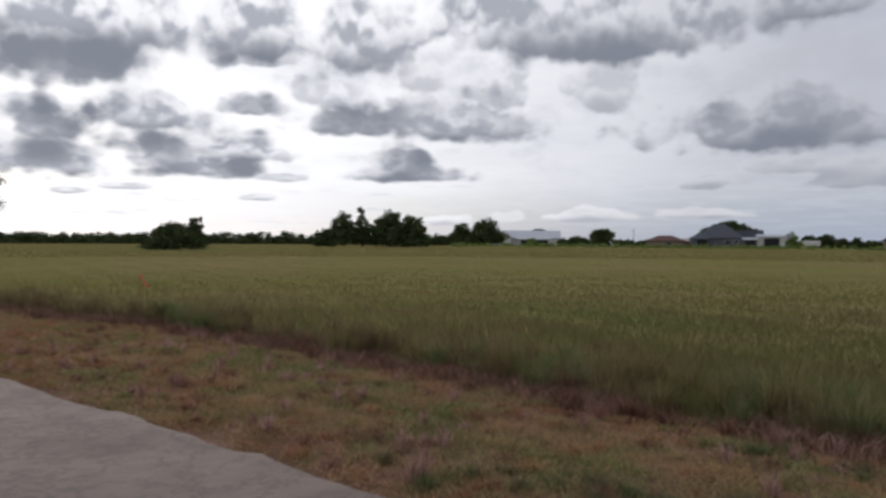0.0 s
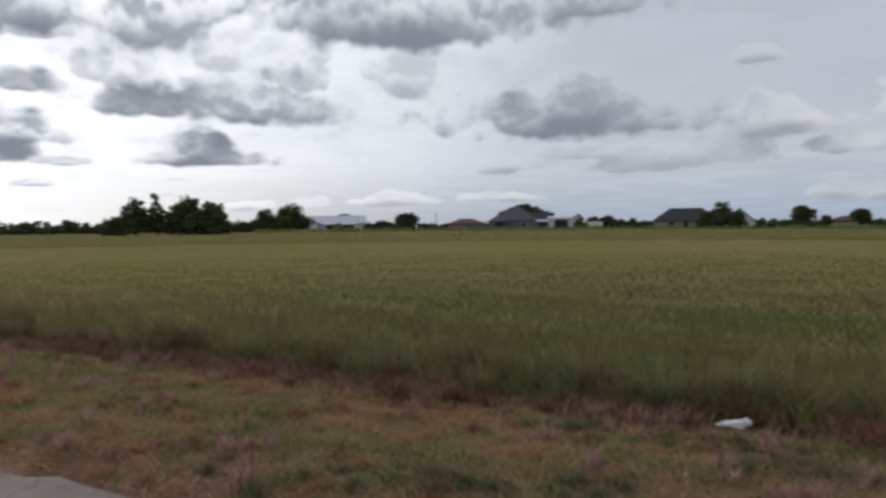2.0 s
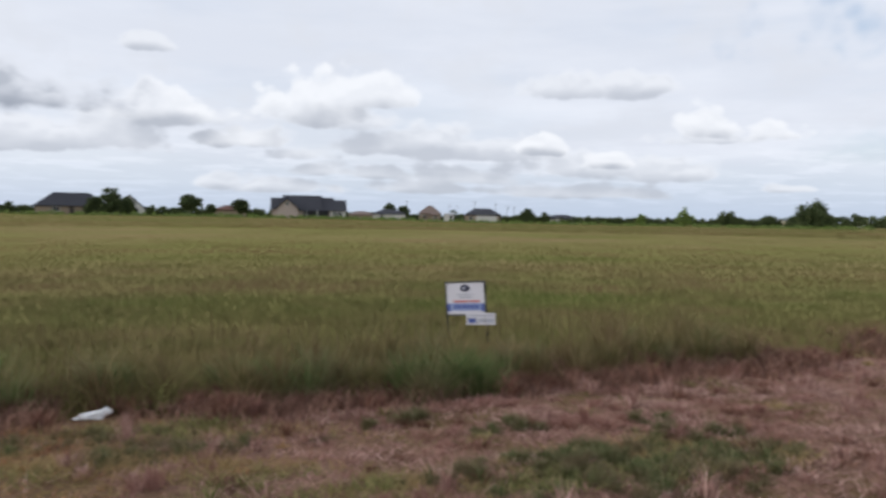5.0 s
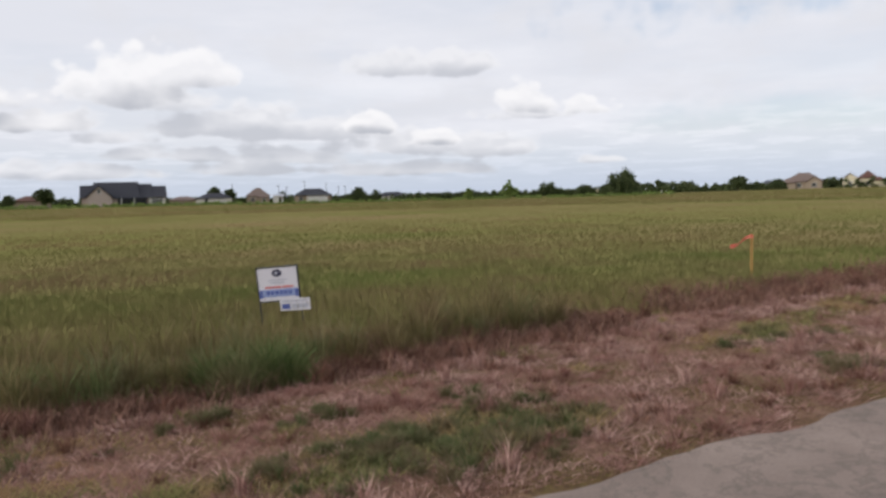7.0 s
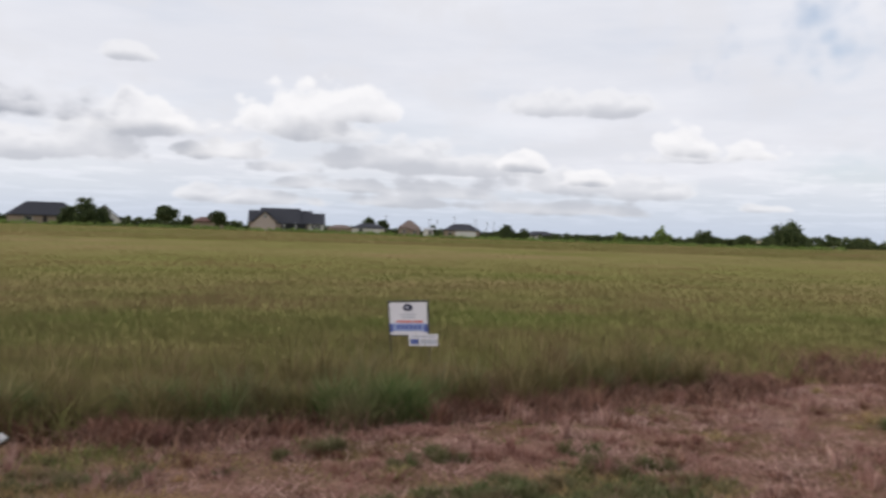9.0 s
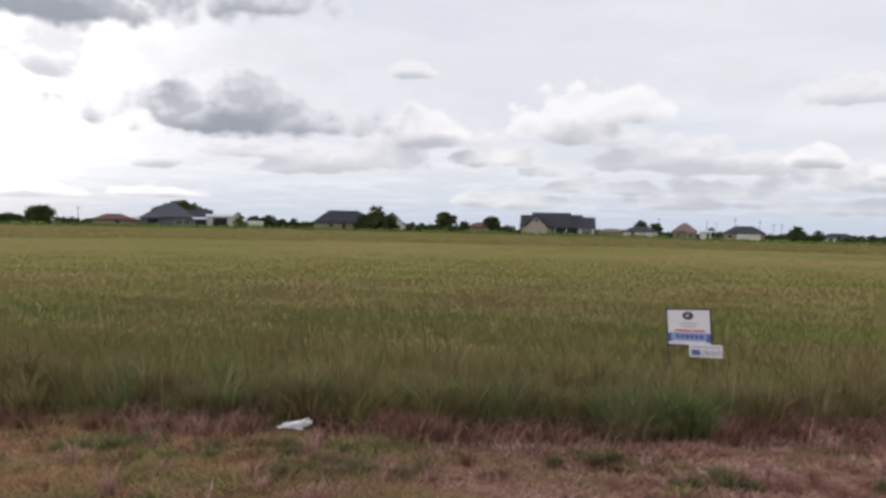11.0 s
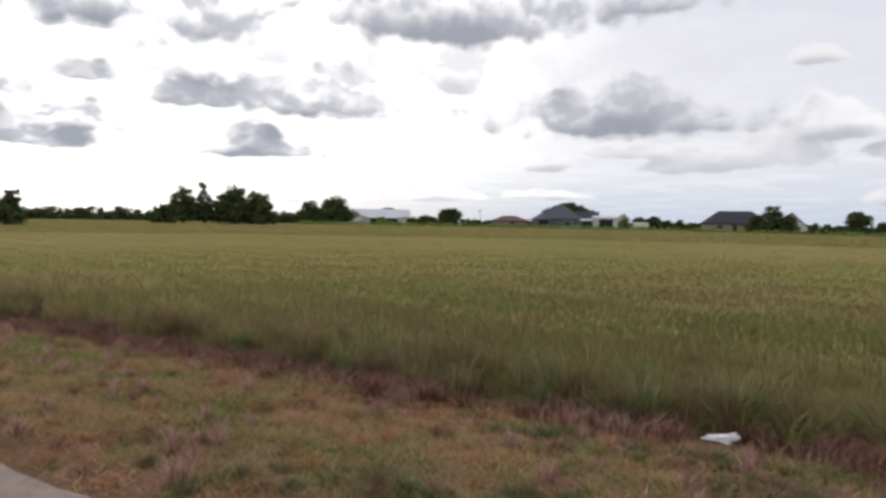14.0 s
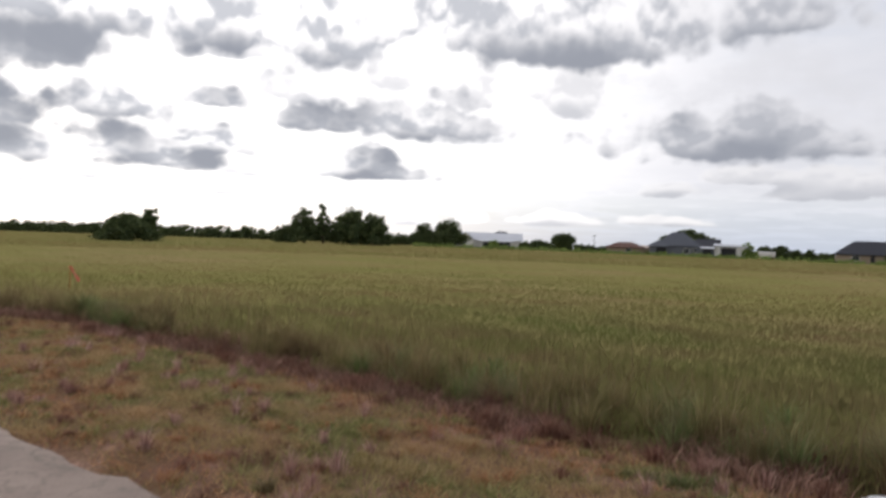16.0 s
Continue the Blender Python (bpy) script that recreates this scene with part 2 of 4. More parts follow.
def ramp(nt, fac, stops):
    r = nt.nodes.new("ShaderNodeValToRGB")
    e = r.color_ramp.elements
    while len(e) < len(stops):
        e.new(0.5)
    for el, (p, c) in zip(e, stops):
        el.position, el.color = p, (*c, 1)
    nt.links.new(fac, r.inputs[0])
    return r.outputs[0]


def mixc(nt, fac, a, b, blend="MIX"):
    n = nt.nodes.new("ShaderNodeMix")
    n.data_type, n.blend_type = "RGBA", blend
    for s, v in ((n.inputs[0], fac), (n.inputs[6], a), (n.inputs[7], b)):
        if isinstance(v, (int, float)):
            s.default_value = v
        elif isinstance(v, tuple):
            s.default_value = (*v, 1)
        else:
            nt.links.new(v, s)
    return n.outputs[2]


def tmath(nt, op, a, b=0.0, clamp=False):
    n = nt.nodes.new("ShaderNodeMath")
    n.operation, n.use_clamp = op, clamp
    for i, v in enumerate((a, b)):
        if isinstance(v, (int, float)):
            n.inputs[i].default_value = v
        else:
            nt.links.new(v, n.inputs[i])
    return n.outputs[0]


def bump(nt, b, height, strength=0.4, dist=0.02):
    n = nt.nodes.new("ShaderNodeBump")
    n.inputs["Strength"].default_value, n.inputs["Distance"].default_value = strength, dist
    nt.links.new(height, n.inputs["Height"])
    nt.links.new(n.outputs[0], b.inputs["Normal"])


def surface(name, c1, c2, scale=3.0, fine=40.0, rough=0.8, metallic=0.0, relief=0.3):
    """A plain surface with stains at two scales and fine relief."""
    m, nt, b = material(name, rough, metallic)
    big, small = tnoise(nt, scale, 5.0), tnoise(nt, fine, 3.0)
    col = mixc(nt, big, c1, c2)
    col = mixc(nt, tmath(nt, "MULTIPLY", small, 0.35), col, tuple(0.55 * x for x in c1))
    nt.links.new(col, b.inputs["Base Color"])
    bump(nt, b, small, relief, 0.01)
    return m


def foliage(name, stops, patch=None, patch_scale=0.15, thin=0.35, lush=None, sward=0.0):
    """Leaves or blades: each its own shade, some light passing through, patches over the ground."""
    m, nt, b = material(name, 0.75)
    b.inputs["Specular IOR Level"].default_value = 0.15
    g = nt.nodes.new("ShaderNodeNewGeometry")
    col = ramp(nt, g.outputs["Random Per Island"], stops)
    if patch:
        f = tnoise(nt, patch_scale, 4.0)
        f = ramp(nt, f, [(0.42, (0, 0, 0)), (0.62, (0.8, 0.8, 0.8))])
        col = mixc(nt, f, col, patch)
    if lush:
        f = ramp(nt, tnoise(nt, patch_scale * 0.27, 5.0), [(0.48, (0, 0, 0)), (0.62, (0.75, 0.75, 0.75))])
        col = mixc(nt, f, col, lush)
    nt.links.new(col, b.inputs["Base Color"])
    tr = nt.nodes.new("ShaderNodeBsdfTranslucent")
    nt.links.new(col, tr.inputs[0])
    if sward:
        # many fine leaves stand for one strip: its light leans towards that of the whole sward
        up = nt.nodes.new("ShaderNodeMix")
        up.data_type = "VECTOR"
        up.inputs[0].default_value = sward
        nt.links.new(g.outputs["Normal"], up.inputs[4])
        up.inputs[5].default_value = (0, 0, 1)
        nt.links.new(up.outputs[1], b.inputs["Normal"])
        down = nt.nodes.new("ShaderNodeVectorMath")
        down.operation = "SCALE"
        down.inputs["Scale"].default_value = -1.0
        nt.links.new(up.outputs[1], down.inputs[0])
        nt.links.new(down.outputs[0], tr.inputs["Normal"])
        b.inputs["Specular IOR Level"].default_value = 0.0
    mx = nt.nodes.new("ShaderNodeMixShader")
    mx.inputs[0].default_value = thin
    nt.links.new(b.outputs[0], mx.inputs[1])
    nt.links.new(tr.outputs[0], mx.inputs[2])
    nt.links.new(mx.outputs[0], nt.nodes["Material Output"].inputs[0])
    return m


# the road frame: u runs along the road, v across it towards the field
RU, RV = Vector((0.8517, -0.5240, 0)), Vector((0.5240, 0.8517, 0))
ROAD_EDGE = 3.82
EDGE_U = [-60, -30, -18.8, -14.6, -8, -4, -1, 1, 3.6, 6, 8.8, 20, 60]
EDGE_V = [8.0, 7.9, 7.9, 8.5, 8.3, 7.9, 7.85, 7.7, 7.85, 8.05, 8.3, 8.5, 8.6]

m_ground, nt, b = material("field_ground", 0.95)
geo = nt.nodes.new("ShaderNodeNewGeometry")
dotv = nt.nodes.new("ShaderNodeVectorMath")
dotv.operation = "DOT_PRODUCT"
dotv.inputs[1].default_value = RV
nt.links.new(geo.outputs["Position"], dotv.inputs[0])
wob = tmath(nt, "MULTIPLY", tnoise(nt, 0.8, 4), 1.2)
vv = tmath(nt, "ADD", dotv.outputs["Value"], wob)
verge_f = nt.nodes.new("ShaderNodeMapRange")
nt.links.new(vv, verge_f.inputs[0])
verge_f.inputs[1].default_value, verge_f.inputs[2].default_value = 8.2, 9.4
patch = tnoise(nt, 0.05, 6)
patch2 = tnoise(nt, 0.5, 5)
field_c = ramp(nt, patch, [(0.3, (0.188, 0.190, 0.059)), (0.5, (0.231, 0.198, 0.081)), (0.7, (0.294, 0.207, 0.115))])
field_c = mixc(nt, tmath(nt, "MULTIPLY", patch2, 0.5), field_c, (0.155, 0.157, 0.054))
straw_c = ramp(nt, tnoise(nt, 1.6, 6), [(0.3, (0.142, 0.078, 0.053)), (0.5, (0.232, 0.136, 0.100)), (0.7, (0.356, 0.223, 0.173))])
straw_c = mixc(nt, ramp(nt, tnoise(nt, 0.7, 5), [(0.45, (0, 0, 0)), (0.6, (1.039, 0.901, 0.913))]), straw_c, (0.134, 0.103, 0.040))
straw_c = mixc(nt, ramp(nt, tnoise(nt, 22, 5, None, 0.7), [(0.42, (0, 0, 0)), (0.6, (0.8, 0.8, 0.8))]), straw_c, (0.089, 0.054, 0.040))
nt.links.new(mixc(nt, verge_f.outputs[0], straw_c, field_c), b.inputs["Base Color"])
bump(nt, b, tnoise(nt, 25, 5), 0.45, 0.04)
b.inputs["Specular IOR Level"].default_value = 0.0

m_concrete, nt, b = material("old_concrete", 0.9)
c1 = ramp(nt, tnoise(nt, 0.9, 6), [(0.3, (0.205, 0.158, 0.135)), (0.7, (0.335, 0.260, 0.223))])
c1 = mixc(nt, ramp(nt, tnoise(nt, 70, 3), [(0.5, (0, 0, 0)), (0.75, (0.5, 0.5, 0.5))]), c1, (0.08, 0.07, 0.062))
c1 = mixc(nt, ramp(nt, tnoise(nt, 6, 6), [(0.55, (0, 0, 0)), (0.8, (0.35, 0.35, 0.35))]), c1, (0.11, 0.092, 0.078))
c1 = mixc(nt, ramp(nt, tnoise(nt, 1.7, 8, None, 0.7), [(0.47, (0, 0, 0)), (0.5, (0.45, 0.45, 0.45)), (0.53, (0, 0, 0))]), c1, (0.1, 0.085, 0.07))
nt.links.new(c1, b.inputs["Base Color"])
bump(nt, b, tnoise(nt, 45, 6, None, 0.7), 0.9, 0.02)

m_field_grass = foliage("field_grass", [(0.0, (0.195, 0.193, 0.067)), (1.0, (0.250, 0.223, 0.089))], (0.282, 0.193, 0.107), 0.3, 0.2, (0.158, 0.209, 0.056), 0.75)
m_mid_grass = foliage("mid_field_grass", [(0.0, (0.200, 0.191, 0.062)), (1.0, (0.237, 0.207, 0.081))], (0.281, 0.182, 0.097), 0.16, 0.45, (0.158, 0.202, 0.051), 0.8)
m_far_grass = foliage("far_grass", [(0.0, (0.192, 0.182, 0.058)), (1.0, (0.230, 0.198, 0.076))], (0.275, 0.183, 0.092), 0.08, 0.45, (0.151, 0.201, 0.051), 0.85)
m_straw_orange = foliage("rusty_dry_grass", [(0.0, (0.190, 0.097, 0.045)), (0.5, (0.377, 0.211, 0.103)), (1.0, (0.623, 0.390, 0.209))], (0.322, 0.139, 0.075), 0.9, 0.2)
m_edge_green = foliage("lush_grass", [(0.0, (0.077, 0.119, 0.041)), (0.6, (0.147, 0.203, 0.068)), (1.0, (0.281, 0.273, 0.135))], (0.234, 0.190, 0.108), 1.3)
m_green = foliage("mown_green_grass", [(0.0, (0.115, 0.136, 0.046)), (0.6, (0.246, 0.248, 0.092)), (1.0, (0.442, 0.360, 0.183))], (0.442, 0.275, 0.154), 0.9)
m_clump = foliage("fresh_green_grass", [(0.0, (0.070, 0.095, 0.033)), (0.6, (0.135, 0.160, 0.065)), (1.0, (0.250, 0.230, 0.130))], (0.200, 0.150, 0.091), 2.2)
m_straw = foliage("dry_straw", [(0.0, (0.168, 0.094, 0.079)), (0.35, (0.356, 0.214, 0.178)), (0.75, (0.511, 0.328, 0.279)), (1.0, (0.716, 0.498, 0.433))], (0.256, 0.125, 0.099), 1.6, 0.2)
m_rust_scrub = foliage("russet_scrub", [(0.0, (0.098, 0.045, 0.035)), (0.6, (0.221, 0.103, 0.077)), (1.0, (0.429, 0.250, 0.175))], (0.143, 0.075, 0.053), 1.4, 0.25)
m_brown = foliage("dead_brown_grass", [(0.0, (0.080, 0.046, 0.036)), (0.5, (0.214, 0.118, 0.089)), (1.0, (0.401, 0.240, 0.174))], None, 1, 0.2)
m_seed = foliage("tan_stalks", [(0.0, (0.13, 0.115, 0.048)), (0.7, (0.23, 0.19, 0.085)), (1.0, (0.40, 0.32, 0.17))], (0.15, 0.10, 0.055), 1.1)
m_leaf = foliage("tree_leaves", [(0.0, (0.036, 0.054, 0.024)), (0.6, (0.074, 0.100, 0.040)), (1.0, (0.135, 0.158, 0.066))], None, 1, 0.22)
m_leaf_light = foliage("young_leaves", [(0.0, (0.110, 0.162, 0.046)), (0.6, (0.193, 0.276, 0.077)), (1.0, (0.331, 0.400, 0.122))], None, 1, 0.3)
m_bark = surface("bark", (0.1, 0.08, 0.06), (0.05, 0.04, 0.03), 2.0, 15.0)
m_white_wall = surface("white_siding", (0.72, 0.71, 0.68), (0.6, 0.58, 0.55), 0.5, 9.0)
m_pink_brick = surface("pale_pink_brick", (0.5, 0.42, 0.38), (0.42, 0.34, 0.3), 0.6, 12.0)
m_tan_wall = surface("tan_brick", (0.36, 0.29, 0.22), (0.28, 0.22, 0.17), 0.6, 12.0)
m_grey_wall = surface("grey_stone", (0.16, 0.17, 0.2), (0.11, 0.12, 0.14), 0.5, 9.0)
m_cream_wall = surface("cream_stucco", (0.75, 0.68, 0.48), (0.65, 0.58, 0.42), 0.5, 9.0)
m_dark_roof = surface("dark_shingles", (0.028, 0.03, 0.04), (0.045, 0.047, 0.058), 0.7, 8.0)
m_grey_roof = surface("grey_shingles", (0.07, 0.077, 0.095), (0.1, 0.107, 0.125), 0.7, 8.0)
m_brown_roof = surface("brown_shingles", (0.15, 0.11, 0.095), (0.2, 0.15, 0.13), 0.7, 8.0)
m_rust_roof = surface("red_brown_shingles", (0.1, 0.05, 0.04), (0.14, 0.07, 0.055), 0.7, 8.0)
m_metal_roof = surface("galvanised_roof", (0.55, 0.57, 0.62), (0.45, 0.47, 0.52), 0.4, 5.0, 0.5, 0.3)
m_trim = surface("white_trim", (0.7, 0.7, 0.68), (0.6, 0.6, 0.58), 1.0, 12.0)
# near-black for doors and wheels, and for the shade painted in open bays
m_dark = surface("dark_parts_and_bay_shade", (0.02, 0.02, 0.024), (0.03, 0.03, 0.033), 1.0, 8.0)
m_pole = surface("weathered_pole", (0.12, 0.11, 0.1), (0.17, 0.16, 0.15), 1.0, 8.0)
m_glass, nt, b = material("window_glass", 0.08)
b.inputs["Base Color"].default_value = (0.02, 0.025, 0.03, 1)
b.inputs["Specular IOR Level"].default_value = 0.6


# ---- building helpers ----
def part(name, bm, mat, parent=None, label=""):
    """Links a bmesh as one mesh object, under a thing or a part."""
    me = bpy.data.meshes.new(name)
    bm.normal_update()
    bm.to_mesh(me)
    bm.free()
    me.materials.append(mat)
    ob = new(name, me)
    if parent is not None:
        ob.parent = parent
    return tagged(ob, label)


def mesh_arrays(name, verts, faces, mat):
    """A mesh object from arrays: verts (n, 3), faces (m, 3)."""
    me = bpy.data.meshes.new(name)
    me.vertices.add(len(verts))
    me.vertices.foreach_set("co", np.ascontiguousarray(verts, np.float32).ravel())
    me.loops.add(faces.size)
    me.loops.foreach_set("vertex_index", np.ascontiguousarray(faces, np.int32).ravel())
    me.polygons.add(len(faces))
    me.polygons.foreach_set("loop_start", np.arange(0, faces.size, faces.shape[1], dtype=np.int32))
    me.polygons.foreach_set("loop_total", np.full(len(faces), faces.shape[1], np.int32))
    me.update(calc_edges=True)
    me.materials.append(mat)
    return new(name, me)


def add_box(bm, x0, x1, y0, y1, z0, z1, bevel=0.0):
    vs = [bm.verts.new((x, y, z)) for z in (z0, z1) for y in (y0, y1) for x in (x0, x1)]
    fs = [bm.faces.new([vs[i] for i in q]) for q in ((0, 2, 3, 1), (4, 5, 7, 6), (0, 1, 5, 4), (2, 6, 7, 3), (0, 4, 6, 2), (1, 3, 7, 5))]
    if bevel:
        bmesh.ops.bevel(bm, geom=list({e for f in fs for e in f.edges}), offset=bevel, segments=1, affect="EDGES")


def add_tube(bm, p0, p1, r0, r1, sides=7):
    p0, p1 = Vector(p0), Vector(p1)
    q = (p1 - p0).to_track_quat("Z", "Y")
    rings = []
    for p, r in ((p0, r0), (p1, r1)):
        rings.append([bm.verts.new(p + q @ Vector((r * math.cos(a), r * math.sin(a), 0))) for a in (2 * math.pi * i / sides for i in range(sides))])
    for i in range(sides):
        j = (i + 1) % sides
        bm.faces.new((rings[0][i], rings[0][j], rings[1][j], rings[1][i]))
    bm.faces.new(rings[0][::-1])
    bm.faces.new(rings[1])


def wave(x, y, s, ph):
    return np.sin(x * s + ph) * np.cos(y * s * 1.13 + 1.7 * ph) + 0.5 * np.sin(x * s * 2.3 + y * s * 1.9 + 2.1 * ph)


def ground_z(x, y):
    """Height of the ground: flat prairie, a shallow swale along the field's edge, a faint fall far off."""
    x, y = np.asarray(x, float), np.asarray(y, float)
    u, v = x * RU.x + y * RU.y, x * RV.x + y * RV.y
    d = np.hypot(x, y)
    edge = np.interp(u, EDGE_U, EDGE_V)
    z = 0.02 * wave(x, y, 0.9, 0.4) * np.clip((v - ROAD_EDGE) / 0.8, 0, 1) * np.clip(60 / (d + 1), 0, 1)
    z = z - 0.10 * np.exp(-((v - edge + 0.1) / 0.45) ** 2)
    z = z - 0.05 * np.clip(1 - (v - ROAD_EDGE) / 0.5, 0, 1)
    az = np.degrees(np.arctan2(-x, y))
    z = z - 0.0072 * np.exp(-((az + 65) / 34) ** 2) * np.clip(d - 60, 0, 400)
    return z - 0.006 * np.clip(d - 250, 0, None)


def gz(x, y):
    return float(ground_z(x, y))


def at(az, d):
    """A place on the ground, az degrees to the left of north and d metres off."""
    x, y = -math.sin(radians(az)) * d, math.cos(radians(az)) * d
    return x, y, gz(x, y)


# ---- ground and road ----
def spread(lo, hi, fine, n):
    s = np.linspace(-1, 1, n)
    c = np.sign(s) * (fine * np.abs(s) + (1 - fine) * np.abs(s) ** 5)
    return np.where(c < 0, -c * lo, c * hi)


gu, gv = spread(-2400, 2400, 0.012, 260), spread(-2400, 2400, 0.012, 260)
U, V = np.meshgrid(gu, gv)
X, Y = U * RU.x + V * RV.x, U * RU.y + V * RV.y
Z = ground_z(X, Y)
Z = np.where(V < ROAD_EDGE - 0.35, np.minimum(Z, -0.08), Z)
n = len(gu)
idx = np.arange(n * n).reshape(n, n)
quads = np.stack([idx[:-1, :-1], idx[:-1, 1:], idx[1:, 1:], idx[1:, :-1]], -1).reshape(-1, 4)
ground = mesh_arrays("ground", np.stack([X, Y, Z], -1).reshape(-1, 3), quads, m_ground)
for p in ground.data.polygons:
    p.use_smooth = True
tagged(ground, "flat overgrown grass field with a dry mown verge", "ground", kind="structure")

# concrete road with a crumbled edge, in slabs
bm = bmesh.new()
us = np.arange(-80, 80.01, 0.22)
rng = np.random.default_rng(3)
jag = np.convolve(rng.normal(0, 0.075, len(us) + 8), np.ones(3) / 3, "valid")[: len(us)] + 0.04 * np.sin(us * 0.8) + 0.03 * np.sin(us * 1.9) + np.interp(us, [-12, -6, -2, 2, 5, 8], [0.0, -0.04, -0.04, -0.06, -0.05, 0.03])
rows = []
for i, u in enumerate(us):
    e = ROAD_EDGE + jag[i]
    ring = []
    for v, z in ((-3.4, -0.1), (-3.4, 0.0), (0.2, 0.03), (e - 0.12, 0.012), (e - 0.02, 0.002), (e, -0.1)):
        p = RU * u + RV * v
        ring.append(bm.verts.new((p.x, p.y, z)))
    rows.append(ring)
for a, c in zip(rows, rows[1:]):
    for j in range(5):
        bm.faces.new((a[j], c[j], c[j + 1], a[j + 1]))
road = part("road", bm, m_concrete)
tagged(road, "weathered pale concrete road with a ragged edge", "road", kind="structure")


# ---- grass ----
def blades(name, xy, height, width, lean, mat, label, rng, curve=0.5, category="grass", slim=False, heading=None):
    """Grass blades as tapered bent strips, one object."""
    clear = np.hypot(xy[:, 0] - 3.02, xy[:, 1] - 6.85) > 0.34
    xy, height, width, lean = xy[clear], height[clear], width[clear], lean[clear]
    n = len(xy)
    a = rng.uniform(0, 2 * np.pi, n)
    t = rng.uniform(0, 2 * np.pi, n) if heading is None else heading[clear]
    h = height
    ln = h * lean
    base = np.column_stack([xy, ground_z(xy[:, 0], xy[:, 1]) - 0.015])
    side = np.column_stack([np.cos(a), np.sin(a), np.zeros(n)]) * (width / 2)[:, None]
    out = np.column_stack([np.cos(t), np.sin(t), np.zeros(n)])
    if slim:
        tip = base + out * ln[:, None] + np.column_stack([np.zeros(n), np.zeros(n), h])
        v = np.stack([base - side, base + side, tip], 1).reshape(-1, 3)
        return tagged(mesh_arrays(name, v, np.arange(3 * n).reshape(-1, 3), mat), label, category, kind="stuff")
    mid = base + out * (ln * (1 - curve) * 0.5)[:, None] + np.column_stack([np.zeros(n), np.zeros(n), h * 0.6])
    tip = base + out * ln[:, None] + np.column_stack([np.zeros(n), np.zeros(n), h])
    v = np.stack([base - side, base + side, mid + side * 0.8, mid - side * 0.8, tip], 1).reshape(-1, 3)
    k = np.arange(n)[:, None] * 5
    f = np.concatenate([k + [0, 1, 2], k + [0, 2, 3], k + [3, 2, 4]], 1).reshape(-1, 3)
    ob = mesh_arrays(name, v, f, mat)
    return tagged(ob, label, category, kind="stuff")


def uv_to_xy(u, v):
    return np.column_stack([u * RU.x + v * RV.x, u * RU.y + v * RV.y])


def lumps(u, v, s, ph):
    return wave(u + 0.4 * v, v - 0.3 * u, s, ph)


g = np.random.default_rng(11)


def sector(n, d0, d1, az0=62, az1=-112, power=1.0):
    """Places by bearing and distance, thinner further off."""
    d = d0 + (d1 - d0) * g.random(n) ** power
    az = np.radians(az1 + (az0 - az1) * g.random(n))
    return np.column_stack([-np.sin(az) * d, np.cos(az) * d])


def in_field(xy, margin=0.0):
    u, v = xy @ np.array(RU[:2]), xy @ np.array(RV[:2])
    return v > np.interp(u, EDGE_U, EDGE_V) + margin + 0.26 * lumps(u, 0 * v, 1.9, 0.2) + 0.14 * lumps(u, v, 5.3, 1.1)


# field: near, middle and far sward
xy = sector(300000, 6.5, 30, power=1.25)
xy = xy[in_field(xy) & (np.hypot(xy[:, 0], xy[:, 1]) < 21 + 9 * g.random(len(xy)))]
u, v = xy @ np.array(RU[:2]), xy @ np.array(RV[:2])
rim = np.clip(1 - (v - np.interp(u, EDGE_U, EDGE_V)) / 1.6, 0, 1)
hh = (0.1 + 0.13 * g.random(len(xy)) + 0.035 * lumps(u, v, 0.8, 1.0) + 0.03 * lumps(u, v, 2.9, 0.1)) * (1 + 0.95 * rim * np.clip(0.55 + 0.75 * lumps(u, v, 1.5, 0.8), 0.0, 1.4) * np.clip(1 - (u - 3) / 5, 0.1, 1) - 0.35 * np.clip(rim - 0.8, 0, 1) * 4)
hh *= np.interp(np.hypot(xy[:, 0], xy[:, 1]), [10, 26], [1.0, 0.5])
blades("field_grass", xy, np.clip(hh, 0.06, 1), 0.009 + 0.009 * g.random(len(xy)), 0.25 + 0.6 * g.random(len(xy)), m_field_grass,
       "tall uncut olive-green prairie grass with dry tips", g)
xy = sector(270000, 21, 85, power=1.2)
xy = xy[in_field(xy) & (np.hypot(xy[:, 0], xy[:, 1]) > 21 + 9 * g.random(len(xy)))]
tall = np.interp(np.hypot(xy[:, 0], xy[:, 1]), [21, 50], [1.6, 0.6])
blades("field_grass", xy, (0.06 + 0.08 * g.random(len(xy))) * tall, 0.018 + 0.018 * g.random(len(xy)), 0.5 + 0.7 * g.random(len(xy)), m_mid_grass,
       "uncut olive-green prairie grass in the middle of the field", g, slim=True)
xy = sector(150000, 80, 240, power=1.1)
xy = xy[in_field(xy)]
blades("field_grass", xy, 0.09 + 0.1 * g.random(len(xy)), 0.08 + 0.08 * g.random(len(xy)), 0.5 + 0.7 * g.random(len(xy)), m_far_grass,
       "distant uncut green grass towards the houses", g, slim=True)
# tall stalks along the field's rim, thinning out into the field
n = 5500
u = g.uniform(-26, 22, n)
v = np.interp(u, EDGE_U, EDGE_V) + 0.05 + 3.2 * g.random(n) ** 2.2
keep = (lumps(u, v, 1.1, 2.0) > -0.5) & (u < 4 + 4 * g.random(n))
xy = uv_to_xy(u, v)[keep]
blades("tall_stalks", xy, 0.3 + 0.4 * g.random(len(xy)), 0.006 + 0.008 * g.random(len(xy)), 0.1 + 0.35 * g.random(len(xy)), m_seed,
       "tall dry tan grass stalks along the field edge", g)


